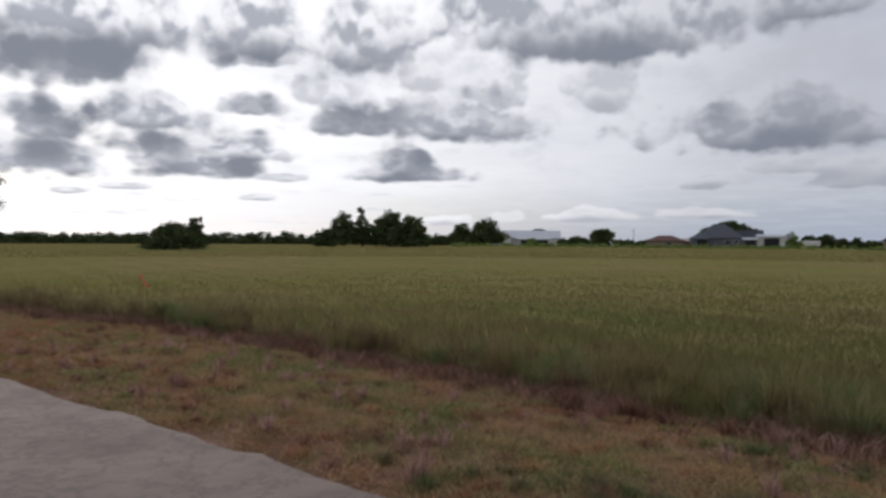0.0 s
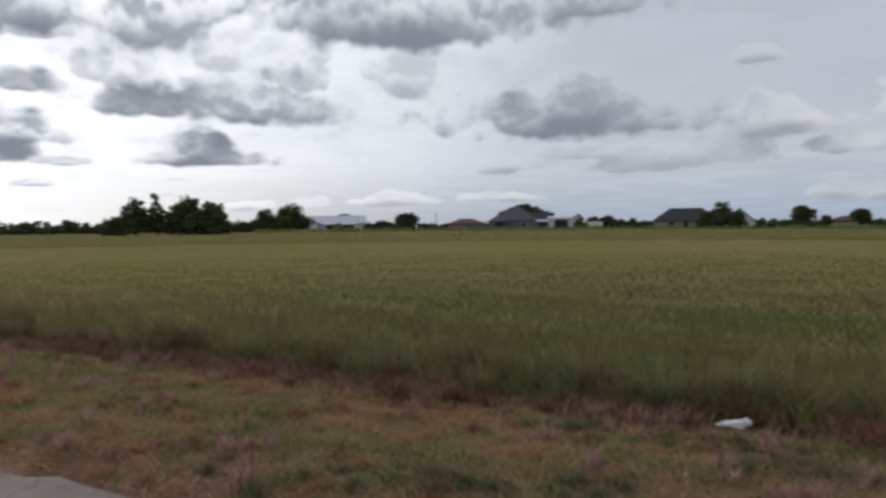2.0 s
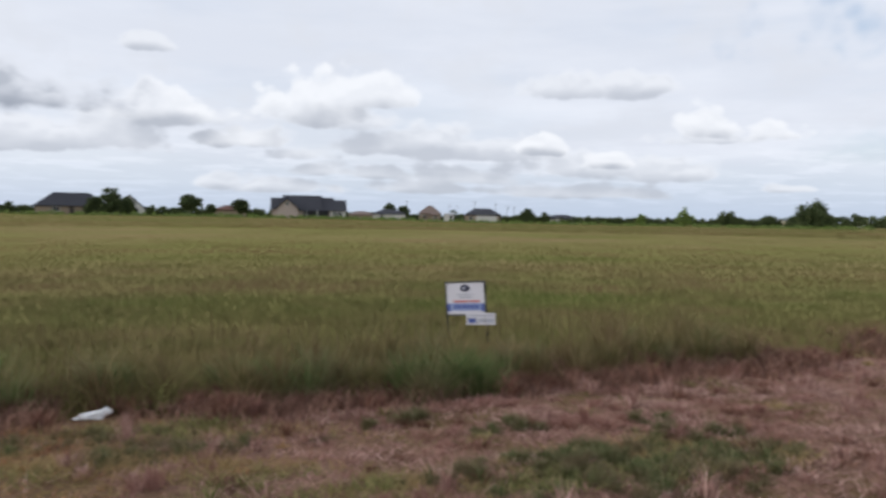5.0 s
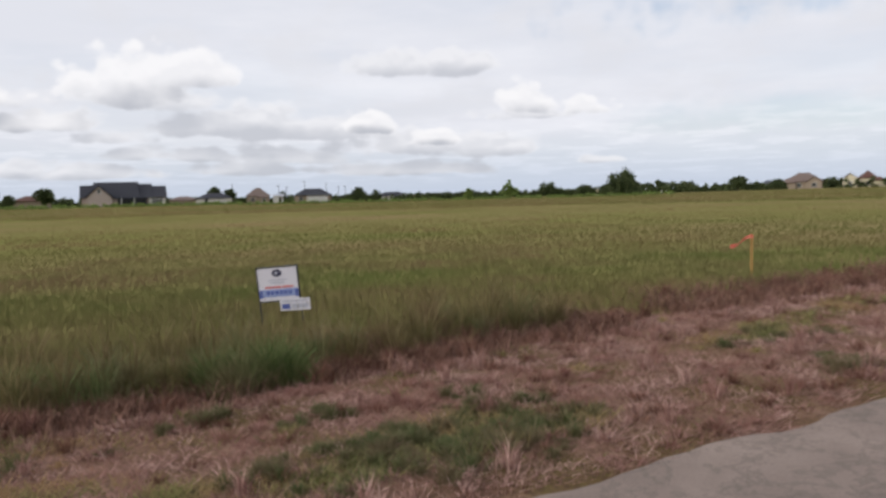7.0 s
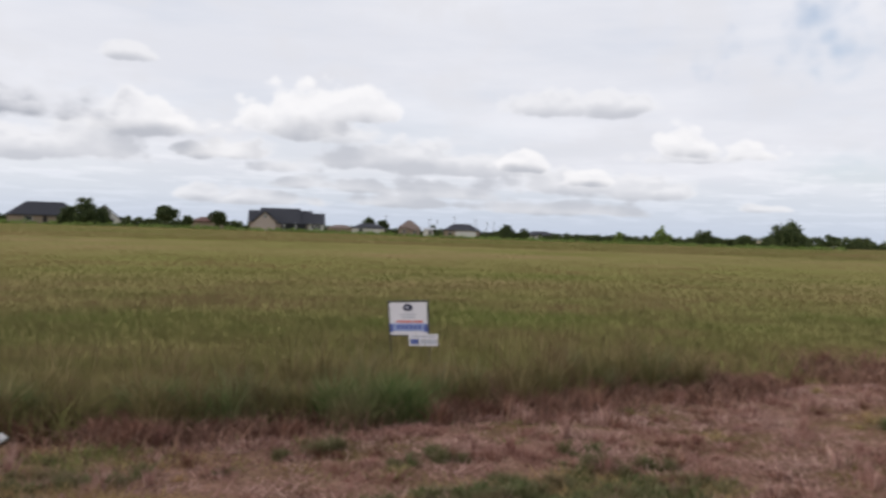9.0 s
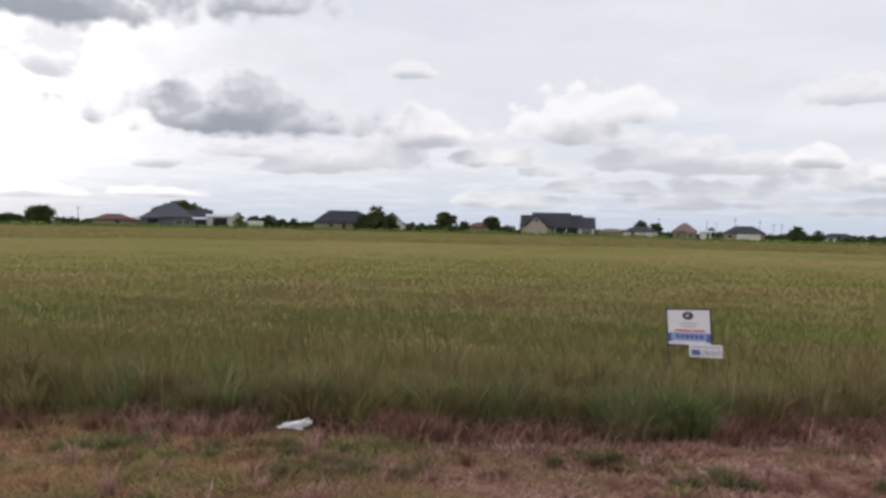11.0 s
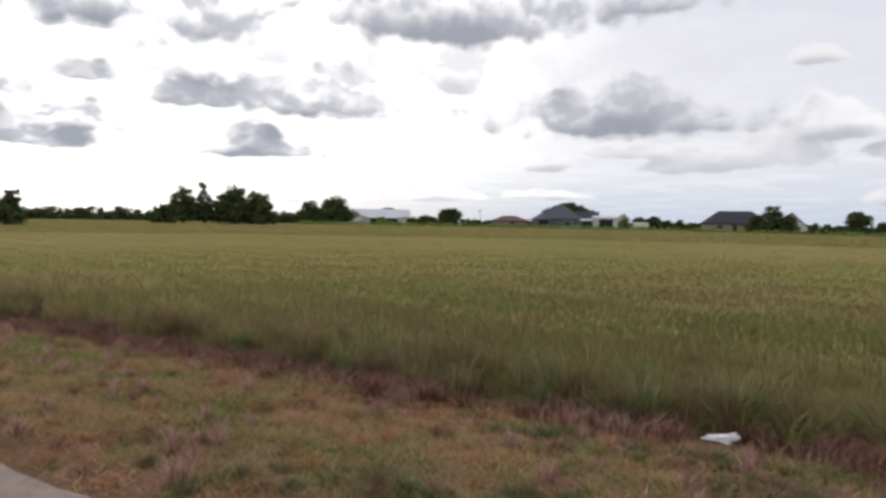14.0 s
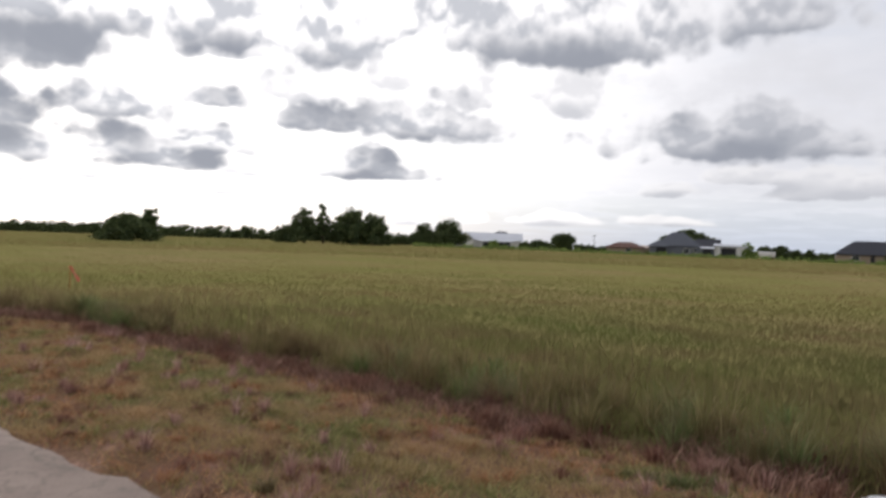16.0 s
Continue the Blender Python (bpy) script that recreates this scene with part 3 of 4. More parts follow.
def tufts(name, tu, tv, radius, height, per, mat, label, spread=1.0, width=0.007):
    """Bunches of blades that splay outwards from their roots."""
    k = np.repeat(np.arange(len(tu)), per)
    n = len(k)
    r, a = np.abs(g.normal(0, 0.55, n)), g.uniform(0, 2 * np.pi, n)
    xy = uv_to_xy(tu[k], tv[k]) + np.column_stack([np.cos(a), np.sin(a)]) * (r * radius[k])[:, None]
    h = height[k] * np.clip(1.1 - 0.45 * r, 0.25, 1.2) * (0.55 + 0.6 * g.random(n))
    return blades(name, xy, h, width * (0.7 + 0.9 * g.random(n)), spread * (0.15 + 0.6 * r + 0.3 * g.random(n)), mat, label, g, heading=a + g.normal(0, 0.5, n))


# coarse bunches along the rim
nb = 210
bu = g.uniform(-24, 7, nb)
bv = np.interp(bu, EDGE_U, EDGE_V) + 0.0 + 1.3 * g.random(nb) ** 1.6
pick = g.random(nb) < 0.62
tufts("bunch_grass", bu[pick], bv[pick], 0.1 + 0.12 * g.random(pick.sum()), 0.36 + 0.34 * g.random(pick.sum()), 120, m_seed, "coarse tan bunch grass along the field edge")
pick = ~pick & (bu > -9)
tufts("bunch_grass", bu[pick], bv[pick], 0.1 + 0.14 * g.random(pick.sum()), 0.3 + 0.3 * g.random(pick.sum()), 150, m_edge_green, "coarse green bunch grass along the field edge")
# lush bunches on the rim
cu = np.array([2.2, 2.75, 2.45, 2.6, 1.15, 0.25, -1.1, 2.4, 2.0, -13.8, -14.6, -13.0, -15.4, -16.2])
cv = np.array([7.6, 7.55, 7.85, 7.7, 8.0, 8.15, 8.25, 7.6, 7.75, 8.6, 8.7, 8.6, 8.8, 8.9])
tufts("lush_grass", np.repeat(cu, 3) + g.normal(0, 0.16, 42), np.repeat(cv, 3) + g.normal(0, 0.12, 42), 0.15 + 0.12 * g.random(42), 0.28 + 0.28 * g.random(42), 260, m_edge_green,
      "lush dark green bunch grass below the sign", 1.1, 0.009)
# reddish scrub that dies back along the swale
nb = 260
bu = g.uniform(-20, 16, nb)
bv = np.interp(bu, EDGE_U, EDGE_V) + g.normal(-0.12, 0.3, nb)
tufts("reddish_scrub", bu, bv, 0.12 + 0.16 * g.random(nb), 0.12 + 0.17 * g.random(nb), 150, m_rust_scrub, "dead russet scrub grass along the swale", 0.9, 0.008)
# dead brown grass between verge and field
n = 110000
u = g.uniform(-34, 26, n)
v = np.interp(u, EDGE_U, EDGE_V) + g.normal(-0.05, 0.42, n)
keep = lumps(u, 0 * v, 1.6, 0.7) + 0.5 * lumps(u, v, 4.4, 0.2) > g.normal(-0.35, 0.35, n)
xy = uv_to_xy(u, v)[keep]
blades("dead_grass", xy, 0.06 + 0.22 * g.random(len(xy)) ** 1.4, 0.006 + 0.007 * g.random(len(xy)), 0.4 + 1.0 * g.random(len(xy)), m_brown,
       "dead reddish-brown grass along the swale", g)
# mown verge: dry straw and green patches
n = 400000
u = 50 * (g.random(n) - 0.5)
v = ROAD_EDGE - 0.1 + (np.interp(u, EDGE_U, EDGE_V) - ROAD_EDGE + 0.1) * g.random(n)
# places of green growth
patch_u = np.array([2.9, 2.0, 1.2, 0.2, -1.5, -2.6, -4.0, -5.2, 8.5, 11.0, -0.5, -7.5, -9.5])
patch_v = np.array([4.9, 4.75, 4.9, 5.6, 6.0, 5.2, 5.8, 5.0, 6.2, 6.6, 6.7, 6.0, 6.6])
patch_r = np.array([0.75, 0.6, 0.5, 0.4, 0.7, 0.7, 0.9, 0.9, 0.6, 0.8, 0.5, 1.2, 1.3])
score = np.full(n, -9.0)
for a, c, r in zip(patch_u, patch_v, patch_r):
    score = np.maximum(score, 1.3 - np.hypot((u - a) / (1.7 * r), (v - c) / (0.55 * r)))
score = np.maximum(score, -0.3) + 0.3 * lumps(u, v, 1.3, 0.3) + 0.2 * lumps(u, v, 4.1, 1.3) + np.clip(0.05 - 0.12 * u, -0.15, 0.36)
is_green = score > g.normal(0.25, 0.2, n)
xy = uv_to_xy(u, v)
edge_fade = (v > ROAD_EDGE + 0.02 + 0.12 * lumps(u, v, 3.0, 1.0)) & (in_field(xy, 0.1) == False)
a = xy[is_green & edge_fade]
tall = 0.045 * np.clip(lumps(a[:, 0], a[:, 1], 3.9, 0.2), 0, 1.5)
blades("verge_grass", a, 0.03 + tall + 0.06 * g.random(len(a)), 0.008 + 0.008 * g.random(len(a)), 0.6 + 1.0 * g.random(len(a)), m_green,
       "short green grass patches on the verge", g, slim=True)
rusty = u + 0.8 * lumps(u, v, 1.0, 2.2) + g.normal(0, 1.0, n) < -1.2
for pick, mat, label in ((~rusty, m_straw, "dry pinkish straw and mown dead grass on the verge"), (rusty, m_straw_orange, "rusty dry mown grass on the verge")):
    thick = 0.7 + 0.45 * lumps(u, v, 6.1, 0.4) + 0.35 * lumps(u, v, 2.4, 1.9) > g.random(n)
    a = xy[~is_green & edge_fade & pick & thick]
    tall = 0.03 * np.clip(lumps(a[:, 0], a[:, 1], 3.3, 0.9), 0, 1.5)
    blades("verge_straw", a, 0.015 + tall + 0.055 * g.random(len(a)) ** 1.5, 0.008 + 0.009 * g.random(len(a)), 0.8 + 2.4 * g.random(len(a)), mat, label, g, slim=True)
# fresh green clumps on the verge
cu = np.array([1.76, 2.5, 3.0, 3.24, 3.9, 2.5, 2.26, 2.58, 3.97, -0.2, -0.64, -1.3, 1.6, 7.45, 7.6, 8.67, 3.8, 3.6, 2.66, -1.78, -0.5, -2.6, -2.5, -4.0, -3.1, 2.9, 3.5, 3.3])
cv = np.array([5.06, 5.2, 5.3, 4.8, 4.9, 4.5, 4.8, 6.1, 5.7, 6.33, 6.36, 6.65, 6.6, 4.68, 5.88, 5.64, 5.3, 4.8, 5.1, 5.28, 6.06, 4.94, 6.74, 4.5, 4.9, 4.6, 5.1, 4.5])
cr = np.array([0.2, 0.22, 0.26, 0.3, 0.28, 0.3, 0.22, 0.2, 0.2, 0.3, 0.25, 0.25, 0.14, 0.26, 0.3, 0.3, 0.26, 0.3, 0.24, 0.3, 0.28, 0.26, 0.24, 0.26, 0.26, 0.3, 0.28, 0.24])
k = np.repeat(np.arange(len(cu)), 11)
n = len(k)
tufts("green_clumps", cu[k] + g.normal(0, 1.25, n) * cr[k], cv[k] + g.normal(0, 0.6, n) * cr[k], (0.25 + 0.3 * g.random(n)) * cr[k], 0.05 + 0.11 * g.random(n) ** 1.5, 100, m_clump,
      "fresh green grass clumps growing in the dry verge", 1.2)
# humps of mown grass, denser and greener away from the sign
n = 1500
hu, hv = g.uniform(-22, 16, n), ROAD_EDGE + 0.15 + 3.9 * g.random(n)
green = g.random(n) < np.clip(0.32 - 0.07 * hu, 0.06, 0.62)
far_side = hu < -1.5 + g.normal(0, 1.2, n)
for pick, mat, label, tall in ((green, m_green, "humps of olive green mown grass on the verge", 0.085), (~green & far_side, m_straw_orange, "humps of ochre dry grass on the verge", 0.085),
                               (~green & ~far_side, m_straw, "matted tufts of pinkish straw on the verge", 0.075)):
    c = pick.sum()
    tufts("verge_tufts", hu[pick], hv[pick], 0.1 + 0.16 * g.random(c), tall * (0.55 + 0.8 * g.random(c)), 75, mat, label, 1.5)
n = 240
hu, hv = g.uniform(-16, 15, n), ROAD_EDGE + 0.2 + 3.8 * g.random(n)
tufts("dead_tufts", hu, hv, 0.08 + 0.12 * g.random(n), 0.06 + 0.07 * g.random(n), 75, m_rust_scrub, "dark russet tufts in the mown verge", 1.4)
# taller dry tufts that the mower left
n = 150
hu, hv = g.uniform(-14, 12, n), ROAD_EDGE + 0.2 + 3.7 * g.random(n)
tufts("dry_tufts", hu, hv, 0.05 + 0.06 * g.random(n), 0.13 + 0.12 * g.random(n), 60, m_straw, "small pale dry tufts standing out of the mown verge", 0.8)


# ---- trees ----
def leaf_mesh(name, centres, radii, per, size, mat, rng, flatten=0.8):
    """Many small leaves in clumps."""
    n = len(centres) * per
    k = np.repeat(np.arange(len(centres)), per)
    d = rng.normal(0, 1, (n, 3))
    d /= np.linalg.norm(d, axis=1)[:, None]
    r = rng.random(n) ** 0.5
    p = centres[k] + d * (radii[k] * r)[:, None] * np.array([1, 1, flatten])
    t1 = rng.normal(0, 1, (n, 3))
    t1 /= np.linalg.norm(t1, axis=1)[:, None]
    t2 = np.cross(t1, rng.normal(0, 1, (n, 3)))
    t2 /= np.linalg.norm(t2, axis=1)[:, None]
    s = size * rng.uniform(0.6, 1.3, n)[:, None]
    v = np.stack([p - t1 * s, p + t2 * s * 0.55, p + t1 * s, p - t2 * s * 0.55], 1).reshape(-1, 3)
    i = np.arange(n)[:, None] * 4
    return mesh_arrays(name, v, np.concatenate([i + [0, 1, 2], i + [0, 2, 3]], 1).reshape(-1, 3), mat)


tree_count = [0]


def tree(az, d, height, width, label, open_crown=0.0, low=0.25, mat=None, name="tree", leaf=None):
    """A tree: tapered trunk with limbs and a crown of leaf clumps with an uneven outline. low: where the crown begins."""
    tree_count[0] += 1
    rng = np.random.default_rng(100 + tree_count[0])
    x, y, z = at(az, d)
    base = new(name)
    base.location = (x, y, z)
    tagged(base, label, "bush" if name == "bush" else "tree")
    bm = bmesh.new()
    r = 0.028 * height + 0.05
    lean = rng.normal(0, 0.05, 2) * height
    fork = max(low * height * 1.1, 0.12 * height)
    top = Vector((lean[0], lean[1], height * 0.8))
    mid = Vector((lean[0] * 0.4, lean[1] * 0.4, fork))
    add_tube(bm, (0, 0, -0.1), mid, r, r * 0.75)
    add_tube(bm, mid, top, r * 0.75, r * 0.15)
    nc = int(34 + 14 * min(width, 12))
    cz = height * (low + (1 - low) * 0.5)
    hz = height * (1 - low) * 0.5
    c = rng.normal(0, 1, (nc, 3))
    c /= np.linalg.norm(c, axis=1)[:, None]
    c *= (0.25 + 0.75 * rng.random(nc) ** 0.6)[:, None]
    bumps = 1 + 0.22 * np.sin(3 * np.arctan2(c[:, 1], c[:, 0]) + rng.uniform(0, 6)) + 0.15 * rng.normal(0, 1, nc)
    c = c * np.column_stack([bumps * width * 0.46, bumps * width * 0.46, np.full(nc, hz * 0.88)]) + [lean[0] * 0.6, lean[1] * 0.6, cz]
    if low <= 0.06:
        # leafy down to the ground, broadest below the middle
        rr, aa = np.sqrt(rng.random(nc)), rng.uniform(0, 2 * np.pi, nc)
        wob = 1 + 0.2 * np.sin(3 * aa + rng.uniform(0, 6)) + 0.12 * rng.normal(0, 1, nc)
        c = np.column_stack([rr * np.cos(aa) * width * 0.46 * wob, rr * np.sin(aa) * width * 0.46 * wob,
                             (0.08 + 0.82 * rng.random(nc) ** 0.8 * np.sqrt(1.02 - rr ** 2.4)) * height * (1 + 0.1 * rng.normal(0, 1, nc))])
    for i in range(0, nc, max(1, nc // 9)):
        add_tube(bm, mid.lerp(top, rng.random() * 0.5), Vector(c[i]), r * 0.35, r * 0.06, 5)
    part("trunk", bm, m_bark, base, "rough grey-brown trunk and limbs")
    rad = (0.1 + 0.09 * rng.random(nc)) * min(width, 1.6 * height) * (1 - 0.5 * open_crown)
    crown = leaf_mesh("crown", c, rad, int((62 if leaf is None else 90) * (1 - 0.45 * open_crown)), (leaf or 0.03 * min(width, height) + 0.1), mat or m_leaf, rng)
    crown.parent = base
    return base


def thicket(az0, az1, d, height, label, mat=None, step=1.6, leaf=0.3, name="distant_trees"):
    """A far row of scrub and trees, uncountable: one mesh of leaf clumps with an uneven top."""
    tree_count[0] += 1
    rng = np.random.default_rng(500 + tree_count[0])
    n = max(8, int(abs(az1 - az0) * math.pi / 180 * d / step * 11))
    az = np.radians(rng.uniform(az1, az0, n))
    dd = d * (1 + rng.normal(0, 0.012, n))
    lump = 0.5 + 0.5 * np.sin(np.degrees(az) * 5.1 + rng.uniform(0, 6)) * np.sin(np.degrees(az) * 2.3 + 1)
    lump = lump + 0.25 * np.sin(np.degrees(az) * 11 + 2)
    prof = height * (0.72 + 0.28 * np.clip(lump, 0, 1.2))
    x, y = -np.sin(az) * dd, np.cos(az) * dd
    rad = np.full(n, 0.2 * height + 0.3) * rng.uniform(0.7, 1.3, n)
    z = ground_z(x, y) + prof * (rng.random(n) ** 1.25 - 0.03)
    ob = leaf_mesh(name, np.column_stack([x, y, z]), rad, 40, leaf * 1.5, mat or m_leaf, rng, 0.9)
    return tagged(ob, label, "trees", kind="stuff")


thicket(62, 29.0, 300, 4.0, "distant low dark row of scrub trees behind the field")
thicket(62, 8.0, 345, 2.8, "distant hedge row behind the scrub trees")
thicket(26.3, 17, 290, 4.2, "distant uneven row of dark green scrub trees")
thicket(17.5, 8.0, 260, 3.2, "low dark scrub between the taller trees")
thicket(4.5, -2.3, 330, 3.4, "low shrubs beside the white barn")
thicket(-2.0, -9.5, 300, 2.4, "low green shrubs beyond the field")
thicket(-18, -22, 300, 2.9, "low green shrubs between houses")
thicket(-28.5, -37.4, 290, 3.0, "dark shrubs and low trees between houses")
thicket(-42.5, -60, 420, 3.6, "distant low row of trees behind houses")
thicket(-59, -77, 380, 3.3, "distant thin green tree line on the horizon", leaf=0.35)
thicket(-77.4, -81.2, 260, 3.7, "green hedge of scrub trees beside the field")
thicket(-80.5, -87, 330, 3.0, "distant low green tree line")
thicket(-89.5, -128, 330, 3.4, "distant low tree line behind the far houses")
thicket(-128, -230, 420, 5.0, "distant trees behind the road")
thicket(130, 62, 420, 5.0, "distant trees beyond the road")

thicket(8, -48, 214, 0.85, "pale green weeds along the far side of the field", m_leaf_light, 3.0, 0.14, "weeds")
thicket(-48, -80, 190, 0.6, "pale green weeds along the far side of the field", m_leaf_light, 3.0, 0.14, "weeds")

tree(42.3, 150, 16.5, 19, "large spreading tree with an open feathery crown", 1.0, 0.12, leaf=0.26)
tree(28.2, 130, 4.5, 8.2, "dense dark bush standing alone in the field", 0.0, 0.0, name="bush")
tree(26.8, 131, 5.6, 3.4, "thin upright sapling beside a dark bush", 0.5, 0.1)
tree(29.3, 131, 2.9, 3.6, "low dark bush in the field", 0.0, 0.0, name="bush")
tree(16.1, 185, 8.4, 7.0, "ragged dark tree with an open top", 0.35, 0.05)
tree(14.7, 186, 9.2, 5.0, "ragged upright dark tree", 0.4, 0.05)
tree(17.4, 188, 4.6, 5.6, "low dark scrub tree", 0.1, 0.0, name="bush")
tree(12.6, 184, 8.7, 8.8, "broad dense dark green tree", 0.0, 0.0)
tree(10.9, 184, 7.6, 7.4, "broad dense dark green tree", 0.0, 0.0)
tree(5.4, 230, 7.8, 10.5, "dense dark tree beside the white barn", 0.0, 0.0)
tree(7.2, 231, 6.4, 8.4, "rounded dark tree beside the barn", 0.0, 0.0)
tree(8.9, 233, 3.4, 5.0, "low rounded dark green bush", 0.0, 0.0, name="bush")
tree(1.9, 285, 3.2, 4.2, "light green shrub against the barn wall", 0.1, 0.0, m_leaf_light, "bush")
tree(-0.4, 284, 2.8, 4.0, "green shrub in front of the barn", 0.0, 0.0, name="bush")
tree(-1.5, 250, 3.3, 5.4, "rounded green shrub beside the barn", 0.0, 0.0, name="bush")
tree(-3.35, 235, 5.5, 8.0, "small round tree with a clear trunk", 0.35, 0.2)
tree(-10.9, 262, 6.4, 8.0, "tree behind the grey house", 0.0, 0.2)
tree(-12.2, 262, 8.9, 9.6, "tall rounded tree behind the grey house", 0.0, 0.2)
tree(-13.6, 263, 6.6, 6.0, "tree behind the grey house", 0.0, 0.2)
tree(-16.3, 226, 4.3, 4.4, "spiky green shrub beside the white garage", 0.4, 0.0, m_leaf_light, "bush")
tree(-17.4, 250, 4.0, 4.6, "rounded small tree behind parked trailer", 0.1, 0.15)
tree(-18.4, 252, 4.2, 4.4, "rounded small green tree between houses", 0.1, 0.15)
tree(-19.4, 260, 3.4, 2.6, "small tree between houses", 0.1, 0.2)
tree(-20.3, 260, 3.6, 2.6, "small tree between houses", 0.1, 0.2)
tree(-26.4, 222, 7.3, 6.6, "dense tree in front of the dark-roofed house", 0.1, 0.05)
tree(-25.4, 224, 5.0, 5.0, "dark shrub in front of the dark-roofed house", 0.0, 0.0, name="bush")
tree(-27.4, 223, 5.0, 4.6, "dark shrub beside the white gable", 0.0, 0.0, name="bush")
tree(-31.6, 235, 6.5, 6.6, "round-headed tree with a clear trunk", 0.2, 0.25)
tree(-33.1, 240, 3.9, 3.4, "small round dark green tree", 0.1, 0.2)
tree(-35.3, 245, 5.9, 5.0, "round tree beside the big dark-roofed house", 0.1, 0.15)
tree(-46.1, 330, 7.2, 5.0, "tree rising behind a dark-roofed house", 0.0, 0.3)
tree(-47.2, 330, 6.6, 4.6, "small tree beside a dark-roofed house", 0.1, 0.2)
tree(-51.0, 345, 5.0, 4.0, "small tree behind white shed", 0.0, 0.2)
tree(-56.6, 340, 6.0, 6.6, "dark rounded tree between far houses", 0.0, 0.0)
tree(-57.9, 340, 4.8, 4.4, "small dark rounded tree", 0.0, 0.0)
tree(-64.9, 300, 4.0, 3.6, "thin small tree on the far field edge", 0.4, 0.05, m_leaf_light)
tree(-68.0, 260, 5.4, 5.4, "thin spiky sapling on the far field edge", 0.6, 0.05, m_leaf_light)
tree(-70.9, 260, 4.6, 7.4, "rounded green bush at the field edge", 0.0, 0.0, name="bush")
tree(-73.6, 255, 3.4, 6.6, "low green bush at the field edge", 0.0, 0.0, name="bush")
tree(-76.4, 200, 6.4, 8.2, "dense round green tree standing at the field edge", 0.0, 0.0)
tree(-75.2, 202, 3.2, 4.4, "low green bush beside a round tree", 0.0, 0.0, name="bush")
tree(-84.3, 300, 5.6, 6.0, "round tree above the far tree line", 0.1, 0.1)
tree(-86.9, 300, 3.8, 6.0, "low tree beside a brown house", 0.0, 0.0, name="bush")
tree(-90.3, 330, 4.4, 6.0, "low tree between far houses", 0.0, 0.0, name="bush")
tree(-94.2, 330, 4.6, 10.0, "dark low trees beyond the yellow house", 0.0, 0.0, name="bush")


# ---- houses ----
def wing_roof(w, d, eave, ridge, kind, over=0.5, thick=0.22):
    """A pitched roof slab over a w by d wing. kind: hip, gable_x (ridge along x) or gable_y."""
    bm = bmesh.new()
    a, c = w / 2 + over, d / 2 + over
    if kind == "gable_y":
        ends = [(0, -c), (0, c)]
    elif kind == "gable_x":
        ends = [(-a, 0), (a, 0)]
    elif w >= d:
        k = min(c * 0.9, a * 0.85)
        ends = [(-a + k, 0), (a - k, 0)]
    else:
        k = min(a * 0.9, c * 0.85)
        ends = [(0, -c + k), (0, c - k)]
    z0 = eave
    corners = [(-a, -c), (a, -c), (a, c), (-a, c)]
    shells = []
    for dz in (0, -thick):
        shells.append(([bm.verts.new((x, y, z0 + dz)) for x, y in corners], [bm.verts.new((x, y, ridge + dz)) for x, y in ends]))
    for s, (q, e) in enumerate(shells):
        if kind == "gable_y" or (kind == "hip" and w < d):
            fs = [(q[0], e[0], e[1], q[3]), (q[1], q[2], e[1], e[0])]
            tri = [(q[0], q[1], e[0]), (q[2], q[3], e[1])]
        else:
            fs = [(q[0], q[1], e[1], e[0]), (q[2], q[3], e[0], e[1])]
            tri = [(q[1], q[2], e[1]), (q[3], q[0], e[0])]
        for f in fs + (tri if kind == "hip" else []):
            bm.faces.new(f if s == 0 else f[::-1])
    (q, e), (ql, el) = shells
    if kind == "hip":
        loop, lower = [q[0], q[1], q[2], q[3]], [ql[0], ql[1], ql[2], ql[3]]
    elif kind == "gable_y":
        loop, lower = [q[0], e[0], q[1], q[2], e[1], q[3]], [ql[0], el[0], ql[1], ql[2], el[1], ql[3]]
    else:
        loop, lower = [q[0], q[1], e[1], q[2], q[3], e[0]], [ql[0], ql[1], el[1], ql[2], ql[3], el[0]]
    for i in range(len(loop)):
        j = (i + 1) % len(loop)
        bm.faces.new((lower[i], lower[j], loop[j], loop[i]))
    return bm


def wing_wall(w, d, eave, ridge, kind):
    """The walls of a wing, with gable ends up to the roof."""
    bm = bmesh.new()
    add_box(bm, -w / 2, w / 2, -d / 2, d / 2, -0.4, eave - 0.02)
    g_top = ridge - 0.35
    if kind == "gable_y":
        for y in (-d / 2, d / 2 - 0.25):
            p = [bm.verts.new((x, yy, z)) for yy in (y, y + 0.25) for x, z in ((-w / 2, eave - 0.05), (w / 2, eave - 0.05), (0, g_top))]
            for q in ((0, 1, 2), (5, 4, 3), (0, 3, 4, 1), (1, 4, 5, 2), (2, 5, 3, 0)):
                bm.faces.new([p[i] for i in q])
    if kind == "gable_x":
        for x in (-w / 2, w / 2 - 0.25):
            p = [bm.verts.new((xx, y, z)) for xx in (x, x + 0.25) for y, z in ((-d / 2, eave - 0.05), (d / 2, eave - 0.05), (0, g_top))]
            for q in ((0, 2, 1), (3, 4, 5), (0, 1, 4, 3), (1, 2, 5, 4), (2, 0, 3, 5)):
                bm.faces.new([p[i] for i in q])
    return bm


